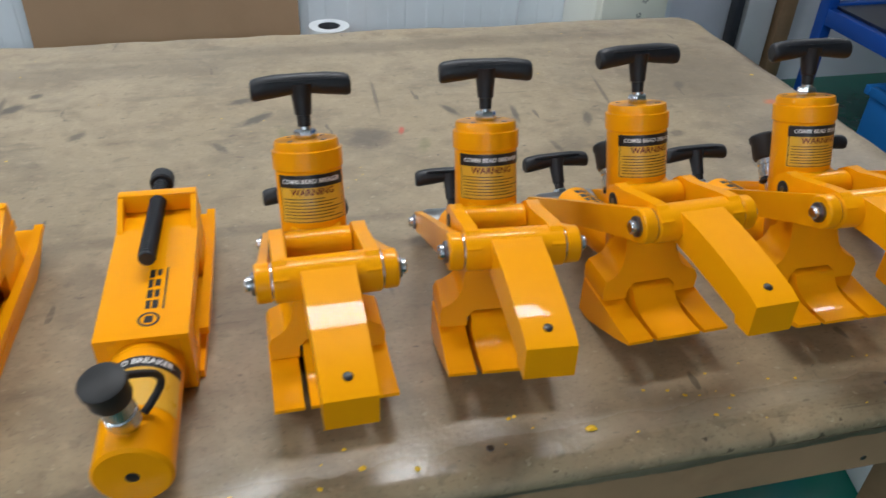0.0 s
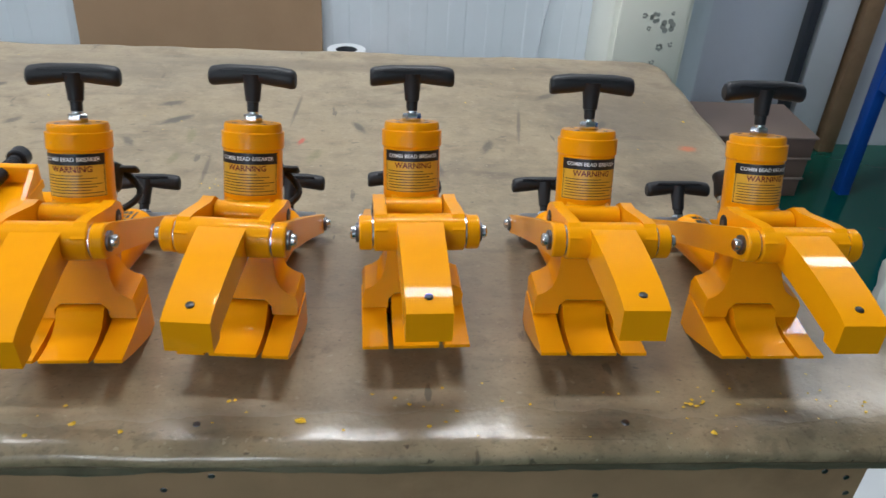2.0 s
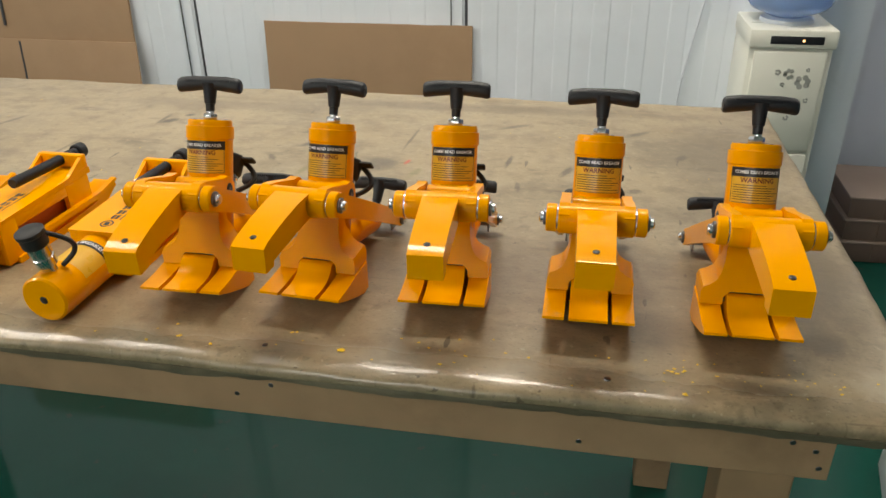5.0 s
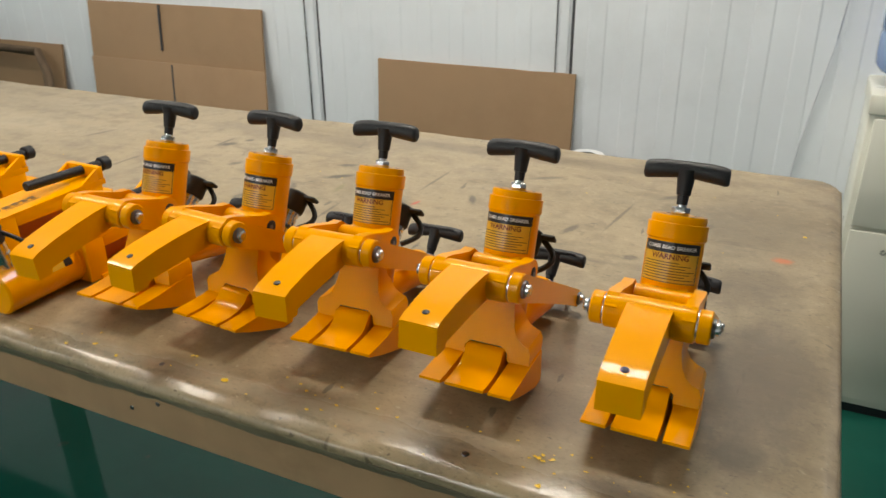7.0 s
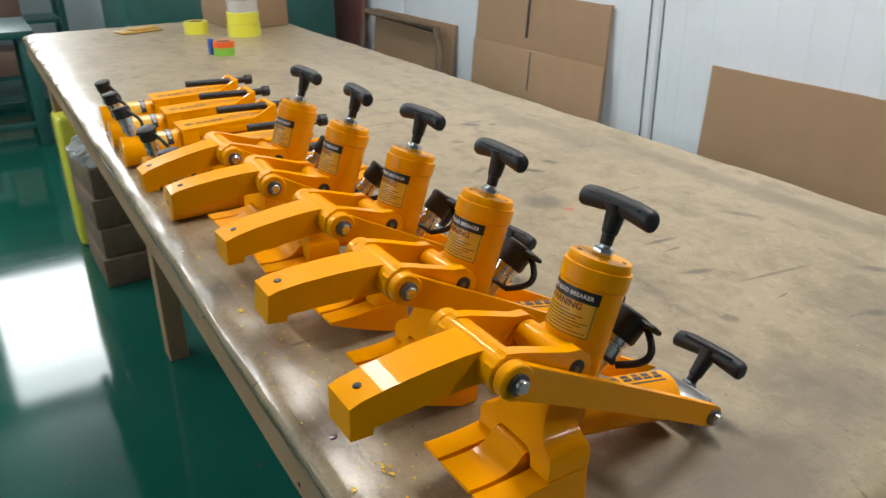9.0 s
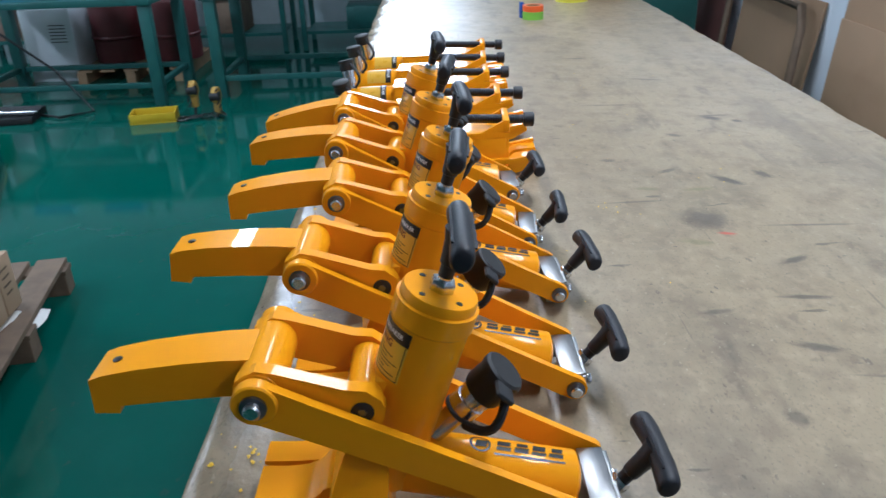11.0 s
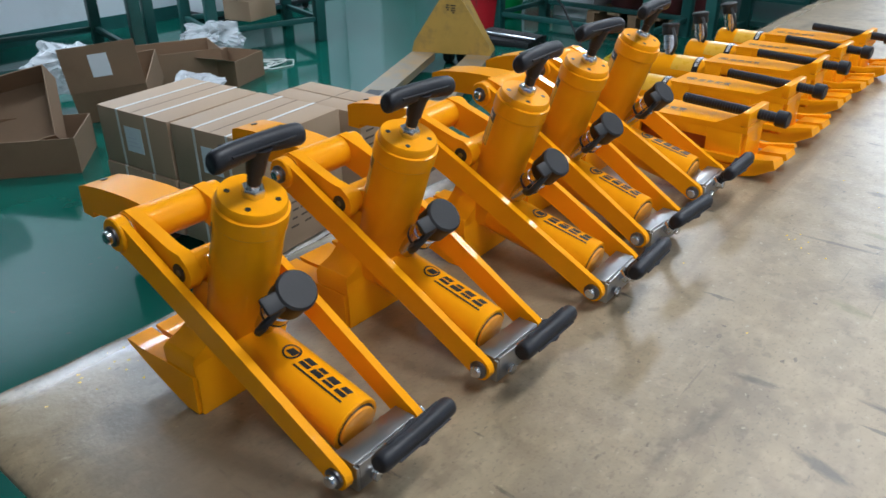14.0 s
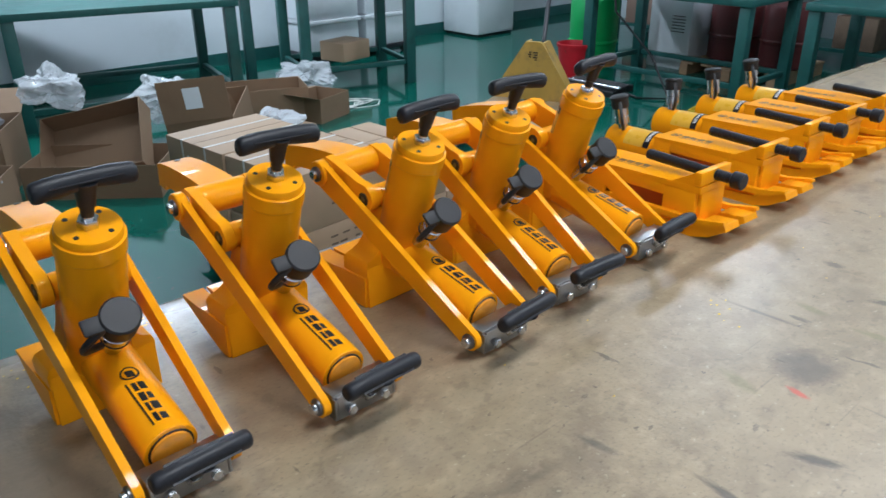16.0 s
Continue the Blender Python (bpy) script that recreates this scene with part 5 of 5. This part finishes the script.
# white strapping thrown on the floor
st = thing("loose_strap", pose(-2.60, -3.85, 0.004), "loose white packing straps lying on the floor", "strap")
rnd = random.Random(9)
for k in range(4):
    cx, cy, r = rnd.uniform(-0.22, 0.22), rnd.uniform(-0.15, 0.15), rnd.uniform(0.08, 0.15)
    part("strap", tube([(cx + r * 1.5 * math.cos(a) + 0.03 * math.sin(3 * a + k), cy + r * math.sin(a), 0.002 + 0.002 * k) for a in [2 * math.pi * i / 18 for i in range(18)]], 0.0045, 6, True), M_STRAP, st)


# ---- green steel benches ----
def steel_bench(x0, x1, y0, y1, h, label, shelf=None, top=M_GREENSTEEL, rz=0):
    t = thing("steel_bench", pose((x0 + x1) / 2, (y0 + y1) / 2, 0, 0, 0, rz), label, "bench", "green steel benches")
    w, d, k = (x1 - x0) / 2, (y1 - y0) / 2, 0.042
    for sx in (-1, 1):
        for sy in (-1, 1):
            part("leg", box(sx * (w - k) - k, sx * (w - k) + k, sy * (d - k) - k, sy * (d - k) + k, 0, h - 0.051, 0.004), M_GREENSTEEL, t)
    part("worktop", box(-w - 0.02, w + 0.02, -d - 0.02, d + 0.02, h - 0.05, h, 0.004), top, t)
    if shelf:
        for sy in (-1, 1):
            part("rail", box(-w + 2 * k + 0.001, w - 2 * k - 0.001, sy * (d - k) - 0.02, sy * (d - k) + 0.02, shelf - 0.04, shelf, 0.003), M_GREENSTEEL, t)
        for sx in (-1, 1):
            part("rail", box(sx * (w - k) - 0.02, sx * (w - k) + 0.02, -d + 2 * k + 0.001, d - 2 * k - 0.001, shelf - 0.04, shelf, 0.003), M_GREENSTEEL, t)
    return t


steel_bench(-2.04, -0.46, -5.87, -4.65, 0.82, "large dark green steel bench along the white wall", 0.16, M_GREENSTEEL, -13)
steel_bench(-3.57, -2.55, -5.16, -4.36, 0.82, "dark green steel bench with low rails", 0.20, M_GREENSTEEL, -17)
sp = thing("steel_stand", pose(-2.22, -4.98, 0, 0, 0, -15), "dark green square steel stand between two benches", "stand")
part("post", box(-0.04, 0.04, -0.04, 0.04, 0.012, 0.80, 0.004), M_GREENSTEEL, sp)
part("foot_plate", box(-0.08, 0.08, -0.08, 0.08, 0, 0.0115, 0.002), M_GREENSTEEL, sp)
part("head_plate", box(-0.10, 0.10, -0.10, 0.10, 0.8005, 0.812, 0.002), M_GREENSTEEL, sp)
steel_bench(-5.45, -4.60, -3.32, -1.80, 0.80, "dark green steel bench carrying blue trays", 0.17)
steel_bench(-5.60, -4.75, -1.44, 0.20, 0.80, "dark green steel bench beside the wooden workbench", 0.17)


def bin_stack(x, y, z, w, d, h, material, label, category="bin", n=1, rz=0):
    for k in range(n):
        t = thing("plastic_bin", pose(x, y, z + k * (h + 0.002), 0, 0, rz), label, category, "plastic bins")
        bm = joined(box(-w / 2 * 0.93, w / 2 * 0.93, -d / 2 * 0.93, d / 2 * 0.93, 0, h - 0.03, 0.012))
        part("tub", bm, material, t)
        part("rim", joined(box(-w / 2, w / 2, -d / 2, -d / 2 + 0.03, h - 0.04, h, 0.005), box(-w / 2, w / 2, d / 2 - 0.03, d / 2, h - 0.04, h, 0.005), box(-w / 2, -w / 2 + 0.03, -d / 2 + 0.031, d / 2 - 0.031, h - 0.04, h, 0.005), box(w / 2 - 0.03, w / 2, -d / 2 + 0.031, d / 2 - 0.031, h - 0.04, h, 0.005)), material, t)


bin_stack(-3.45, -5.70, 0.10, 0.62, 0.46, 0.32, M_WPLASTIC, "white plastic tote bin stacked by the wall", n=2)
bin_stack(-4.12, -5.70, 0.10, 0.62, 0.46, 0.32, M_WPLASTIC, "white plastic tote bin stacked by the wall", n=2)
dl = thing("bin_dolly", pose(-3.78, -5.70, 0), "low dark dolly under white bins", "dolly")
part("deck", box(-0.66, 0.66, -0.24, 0.24, 0.06, 0.099, 0.004), M_BLACK, dl)
for sx in (-1, 1):
    for sy in (-1, 1):
        part("wheel", rod((sx * 0.55, sy * 0.18 - 0.015, 0.03), (sx * 0.55, sy * 0.18 + 0.015, 0.03), 0.03, 16), M_RUBBER, dl)
closed_carton("small_carton", -3.02, -4.72, 0.201, 0.34, 0.28, 0.16, 12, "brown carton on the low bench rails", 0, False, "", False)
wc = thing("white_cabinet", pose(-5.75, -5.80, 0), "plain white metal cabinet by the wall", "cabinet")
part("body", box(-0.3, 0.3, -0.3, 0.28, 0.03, 1.5, 0.01), M_WPLASTIC, wc)
part("door", box(-0.29, 0.29, 0.281, 0.296, 0.05, 1.48, 0.005), M_WPLASTIC, wc)
part("base", box(-0.28, 0.28, -0.28, 0.27, 0, 0.03), M_BLACK, wc)

rb = thing("red_bucket", pose(-4.62, -3.42, 0), "dark red plastic bucket standing on the floor", "bucket")
part("pail", lathe([(0, 0.11), (0.004, 0.115), (0.27, 0.150), (0.272, 0.160), (0.30, 0.162), (0.302, 0.15), (0.29, 0.146), (0.02, 0.11)], (0, 0, 0), (0, 0, 1), 32), M_REDPL, rb)
part("bail", tube([(0.16 * math.cos(a), 0.02, 0.285 - 0.12 * math.sin(a)) for a in [math.pi * i / 14 for i in range(15)]], 0.003, 6), M_STEEL, rb)
gd = thing("green_drum", pose(-5.25, -3.70, 0), "bright green plastic drum behind the benches", "drum")
part("barrel", lathe([(0, 0.20), (0.02, 0.22), (0.2, 0.23), (0.21, 0.24), (0.23, 0.24), (0.24, 0.23), (0.60, 0.23), (0.66, 0.20), (0.68, 0.18)], (0, 0, 0), (0, 0, 1), 36), M_GREENPL, gd)
ws = thing("white_machine", pose(-5.75, -3.05, 0), "white vented sheet-metal cabinet under the bench", "cabinet")
part("body", box(-0.2, 0.2, -0.22, 0.22, 0, 0.62, 0.008), M_WPLASTIC, ws)
for k in range(6):
    part("vent", box(0.2005, 0.203, 0.02, 0.16, 0.34 + 0.028 * k, 0.348 + 0.028 * k), M_SEAM, ws)
pl2 = thing("pallet", pose(-5.85, -2.35, 0), "pale wooden pallet behind the benches", "pallet")
for i in range(5):
    part("deck_board", box(-0.45, 0.45, -0.45 + i * 0.2, -0.33 + i * 0.2, 0.10, 0.12, 0.003), M_WOOD, pl2, "", False)
for y in (-0.42, 0, 0.42):
    part("stringer", box(-0.45, 0.45, y - 0.04, y + 0.04, 0, 0.0995, 0.003), M_WOOD, pl2, "", False)
for y in (-2.55, -2.05):
    dr2 = thing("dark_drum", pose(-5.85, y, 0.121), "dark red steel drum on a pallet", "drum", "dark drums")
    part("barrel", lathe([(0, 0.21), (0.01, 0.225), (0.2, 0.225), (0.21, 0.235), (0.225, 0.235), (0.235, 0.225), (0.5, 0.225), (0.52, 0.215)], (0, 0, 0), (0, 0, 1), 32), M_DKRED, dr2)
yb = thing("yellow_tray", pose(-4.18, -1.75, 0, 0, 0, 10), "low yellow plastic tray on the floor", "tray")
part("tray", joined(box(-0.1, 0.1, -0.16, 0.16, 0, 0.012), box(-0.1, -0.09, -0.16, 0.16, 0.0125, 0.07, 0.002), box(0.09, 0.1, -0.16, 0.16, 0.0125, 0.07, 0.002), box(-0.0895, 0.0895, -0.16, -0.15, 0.0125, 0.07, 0.002), box(-0.0895, 0.0895, 0.15, 0.16, 0.0125, 0.07, 0.002)), M_TAPEDULL, yb)
hs = thing("chain_hoist", pose(-4.25, -1.38, 0), "yellow chain hoist body hung with dark chain", "hoist")
for s, h in ((-1, 0.20), (1, 0.15)):
    c = part("hoist_case", joined(rod((0.0, s * 0.08 - 0.025, h), (0.0, s * 0.08 + 0.025, h), 0.062, 20, 0.008), box(-0.028, 0.028, s * 0.08 - 0.022, s * 0.08 + 0.022, h - 0.13, h - 0.04, 0.004)), M_JACK, hs)
    part("hub", rod((0.035, s * 0.08 - 0.034, h), (0.035, s * 0.08 + 0.034, h), 0.034, 14), M_RUBBER, c, "black hub")
    part("hook", tube([(0, s * 0.08, h - 0.13), (0.02, s * 0.08, h - 0.14), (0.03, s * 0.08, 0.012), (0.06, s * 0.08, 0.010)], 0.010, 8), M_RUBBER, c, "dark hook")
    part("hand_chain", joined(*[tube([(0.05 + 0.012 * math.cos(q), s * (0.10 + 0.012 * (j % 2)) + 0.008 * math.sin(q), h + 0.05 - 0.024 * j + 0.012 * math.sin(q)) for q in [2 * math.pi * i / 8 for i in range(8)]], 0.005, 5, True) for j in range(int(h / 0.024))]), M_RUBBER, c, "dark hanging chain")
part("chain_heap", joined(*[tube([(0.10 + 0.05 * math.cos(a + k), -0.16 + 0.06 * k + 0.03 * math.sin(a), 0.012 + 0.006 * k) for a in [2 * math.pi * i / 12 for i in range(12)]], 0.007, 6, True) for k in range(6)]), M_DARKSTEEL, hs)
cb2 = thing("floor_cable", pose(0, 0, 0), "black hose and cable coiled below the bench", "cable")
part("cable", tube([(-4.3, -3.5, 0.012), (-4.15, -3.2, 0.012), (-4.2, -2.9, 0.012), (-4.4, -2.7, 0.012), (-4.3, -2.5, 0.012), (-4.45, -2.3, 0.012), (-4.6, -2.6, 0.30), (-4.55, -2.95, 0.62), (-4.58, -3.0, 0.78)], 0.010, 8), M_RUBBER, cb2)
mt = thing("metal_scrap_tray", pose(-4.32, -2.95, 0, 0, 0, 8), "dark steel tray with bright metal parts on the floor", "tray")
part("tray", box(-0.18, 0.18, -0.28, 0.28, 0, 0.05, 0.004), M_RUBBER, mt)
for k in range(5):
    part("metal_bar", rod((-0.15 + 0.05 * k, -0.25, 0.062), (-0.05 + 0.05 * k, 0.30, 0.068), 0.011, 10), M_STEEL if k == 3 else M_RUBBER, mt)
for y in (-3.0, -2.4):
    bin_stack(-5.0, y, 0.801, 0.42, 0.34, 0.16, M_BLUEPL, "blue plastic tray on the steel bench", "tray")


# tall dark racks in front of the end wall
def rack(x, y0, y1, h, label, material=M_GREENSTEEL):
    t = thing("storage_rack", pose(x, (y0 + y1) / 2, 0), label, "rack", "storage racks")
    d, w = (y1 - y0) / 2, 0.3
    for sx in (-1, 1):
        for sy in (-1, 1):
            part("post", box(sx * w - 0.025, sx * w + 0.025, sy * d - 0.025, sy * d + 0.025, 0, h, 0.003), material, t)
    for k, z in enumerate((0.15, 0.62, 1.09, 1.56)):
        if z < h:
            part("shelf", box(-w + 0.026, w - 0.026, -d + 0.026, d - 0.026, z, z + 0.03), material, t)
    return t


rack(-6.9, -4.4, -2.9, 1.7, "dark green storage rack by the end wall")
rack(-6.9, -2.7, -1.2, 1.7, "dark green storage rack by the end wall")
rack(-6.9, -1.0, 0.6, 1.7, "dark green storage rack by the end wall")
rnd = random.Random(11)
for y in [-4.15 + 0.47 * k for k in range(10)]:
    for z in (0.181, 0.651, 1.121):
        q = rnd.random()
        if q < 0.8 and not (-3.1 < y < -2.55 or -1.4 < y < -0.85):
            hgt = rnd.uniform(0.18, 0.38)
            t = thing("stored_box", pose(-6.88, y, z, 0, 0, rnd.uniform(-4, 4)), "dark stored box on a rack shelf", "box", "stored boxes")
            part("box", box(-0.2, 0.22, -0.19, 0.19, 0, hgt, 0.006), rnd.choice([M_OLDWOOD, M_DKRED, M_GREENSTEEL, M_BRICKBOX, M_DARKSTEEL]), t)
mc = thing("green_machine", pose(-4.05, 1.55, 0), "dark green machine housing past the bench end", "machine")
part("housing", box(-0.5, 0.45, -0.9, 0.4, 0.1, 1.25, 0.02), M_GREENSTEEL, mc)
part("plinth", box(-0.45, 0.40, -0.85, 0.35, 0, 0.1), M_BLACK, mc)
part("hood", box(-0.35, 0.3, -0.7, 0.2, 1.25, 1.5, 0.03), M_GREENSTEEL, mc)
bc = thing("brown_carton", pose(-2.72, 1.09, TOP, 0, 0, 4), "large worn brown carton standing on the bench end", "carton")
part("carton", box(-0.20, 0.20, -0.17, 0.13, 0.001, 0.30, 0.005), M_CARDIN, bc)
part("lid_tape", box(-0.199, 0.199, -0.022, 0.022, 0.3002, 0.301), M_OLDWOOD, bc)
pp = thing("paper_tag", pose(-2.74, 0.55, TOP + 0.001, 0, 0, 15), "folded yellowish paper sheet on the bench", "paper")
part("sheet", joined(box(-0.05, 0.05, -0.10, 0.10, 0.0005, 0.008, 0.002), box(-0.045, 0.03, -0.04, 0.09, 0.0085, 0.016, 0.002)), M_JACK, pp)

# ---- below and behind the bench ----
rnd = random.Random(5)
for k in range(4):
    t = thing("timber_block", pose(-2.26 - 0.02 * k, 0.25 + 0.01 * (k % 2), 0.001 + 0.133 * k, 0, 0, rnd.uniform(-5, 5)), "rough brown timber block stacked under the bench", "timber", "timber blocks")
    part("block", box(-0.30, 0.16, -0.12, 0.10, 0, 0.131, 0.006), M_OLDWOOD, t)
bag(-2.22, 0.22, 0.535, 0.11, "crumpled white plastic bag on timber blocks", 12.0, 0.6)
ys = thing("yellow_sack", pose(-2.75, 0.20, 0.0), "folded yellow sack standing under the bench", "sack")
part("sack", box(-0.12, 0.10, -0.10, 0.10, 0, 0.66, 0.03, None, 3), M_TAPEY, ys)

M_CRATERIM = mat("pale_brown_plastic", (0.34, 0.255, 0.21), 0.5, 0, 8, 0.15, 0.05, 60)
for k in range(3):
    t = thing("brown_crate", pose(1.92 + 0.008 * k, 2.62, 0.001 + 0.098 * k, 0, 0, 2 - 1.5 * k), "brown ribbed plastic crate in a low stack", "crate", "brown crates")
    part("shell", box(-0.26, 0.26, -0.18, 0.18, 0, 0.087, 0.006), M_BRICKBOX, t)
    for j in range(4):
        part("rib", box(-0.2605 + 0.13 * j, -0.2405 + 0.13 * j, -0.186, -0.1805, 0.005, 0.083), M_BRICKBOX, t)
    part("rim", box(-0.268, 0.268, -0.188, 0.188, 0.0875, 0.0965, 0.003), M_CRATERIM, t, "pale brown rim")

dp = thing("door_leaf", pose(2.30, 2.98, 0, 0, 0, 0), "grey sliding door with a dark edge post", "door", "", "structure")
part("post", box(-0.02, 0.02, -0.04, 0.02, 0, 2.6, 0.003), M_SEAM, dp)
part("jamb", box(0.05, 0.20, -0.03, 0.03, 0, 2.6, 0.003), M_WPLASTIC, dp)
part("plank", box(0.22, 0.30, -0.06, 0.03, 0, 2.2, 0.003), M_WOOD, dp)


def blue_rack():
    t = thing("blue_rack", pose(2.40, 1.62, 0, 0, 0, 0), "blue painted steel shelving rack with blue bins", "rack")
    for x in (0, 1.0):
        for y in (0, 0.85):
            part("post", box(x, x + 0.05, y, y + 0.06, 0, 2.1, 0.003), M_BLUE, t)
    for z in (0.50, 1.10, 1.7):
        part("beam", box(0.051, 0.999, 0.003, 0.043, z, z + 0.09, 0.003), M_BLUE, t)
        part("beam", box(0.051, 0.999, 0.853, 0.893, z, z + 0.09, 0.003), M_BLUE, t)
        part("beam", box(0.003, 0.043, 0.061, 0.849, z, z + 0.07, 0.003), M_BLUE, t)
        part("shelf", box(0.045, 0.999, 0.045, 0.852, z + 0.06, z + 0.08), M_DARKSTEEL, t)


blue_rack()
bin_stack(2.68, 1.90, 0.001, 0.50, 0.50, 0.36, M_BLUEPL, "blue plastic bin under the rack", "bin")
bin_stack(2.72, 2.00, 0.585, 0.5, 0.5, 0.30, M_BLUEPL, "blue plastic bin on the rack shelf", "bin")
sk = thing("white_sack", pose(2.02, 1.28, 0), "slumped white woven sack on the floor", "sack")
bm = bmesh.new()
bmesh.ops.create_icosphere(bm, subdivisions=4, radius=1)
for v in bm.verts:
    n = v.co.normalized()
    k = 1 + 0.2 * noise.noise(n * 2) + 0.05 * noise.noise(n * 7)
    v.co = Vector((n.x * 0.17 * k, n.y * 0.2 * k, max(0, 0.23 + n.z * 0.25 * k)))
part("sack", bm, M_STRAP, sk)
part("red_patch", box(-0.05, 0.03, -0.02, 0.03, 0.462, 0.47, 0.002), M_TAPEO, sk)
wb = thing("white_board", pose(1.68, 0.80, 0, 0, 0, -12), "white foam board lying on the floor beside the bench", "board")
part("board", box(-0.28, 0.28, -0.32, 0.32, 0, 0.12, 0.006), M_WPLASTIC, wb)

# ---- chips of yellow paint on the bench top ----
rnd = random.Random(21)
spots = [(0.288, 0.103, 0.009), (0.45, 0.115, 0.004), (0.40, 0.125, 0.004), (0.36, 0.14, 0.003), (0.21, 0.13, 0.004), (0.50, 0.13, 0.003), (0.53, 0.125, 0.003), (0.42, 0.095, 0.004), (0.06, 0.10, 0.006), (0.02, 0.085, 0.005), (0.11, 0.09, 0.005), (0.72, 0.085, 0.006)]
spots += [(0.72 + rnd.gauss(0, 0.025), 0.125 + rnd.gauss(0, 0.015), rnd.uniform(0.0015, 0.004)) for _ in range(14)]
spots += [(0.84 + rnd.gauss(0, 0.03), 0.13 + rnd.gauss(0, 0.02), rnd.uniform(0.001, 0.003)) for _ in range(14)]
spots += [(rnd.uniform(-0.9, 0.98), rnd.uniform(0.08, 0.16), rnd.uniform(0.0015, 0.0035)) for _ in range(40)]
spots += [(rnd.uniform(-0.9, 0.98), rnd.uniform(0.5, 1.2), rnd.uniform(0.0012, 0.003)) for _ in range(36)]
spots += [(0.10 + rnd.gauss(0, 0.02), 0.62 + rnd.gauss(0, 0.015), 0.0025) for _ in range(7)] + [(0.95, 0.90, 0.007)]
bm = bmesh.new()
for x, y, r in spots:
    n, r = 6, r * 0.75
    a0 = rnd.random() * 6
    ring = [bm.verts.new((x + r * rnd.uniform(0.6, 1.2) * math.cos(a0 + 2 * math.pi * i / n), y + r * rnd.uniform(0.5, 1.0) * math.sin(a0 + 2 * math.pi * i / n), TOP + 0.0012 - rolled(x, y) + rnd.uniform(0, 0.001))) for i in range(n)]
    mid = bm.verts.new((x, y, TOP + 0.0012 - rolled(x, y) + r * 0.3))
    for i in range(n):
        bm.faces.new((ring[i], ring[(i + 1) % n], mid))
tagged(part("paint_chips", bm, M_FLAKE, None, "", False), "scattered yellow paint chips on the bench top", "paint chips", "", "stuff")
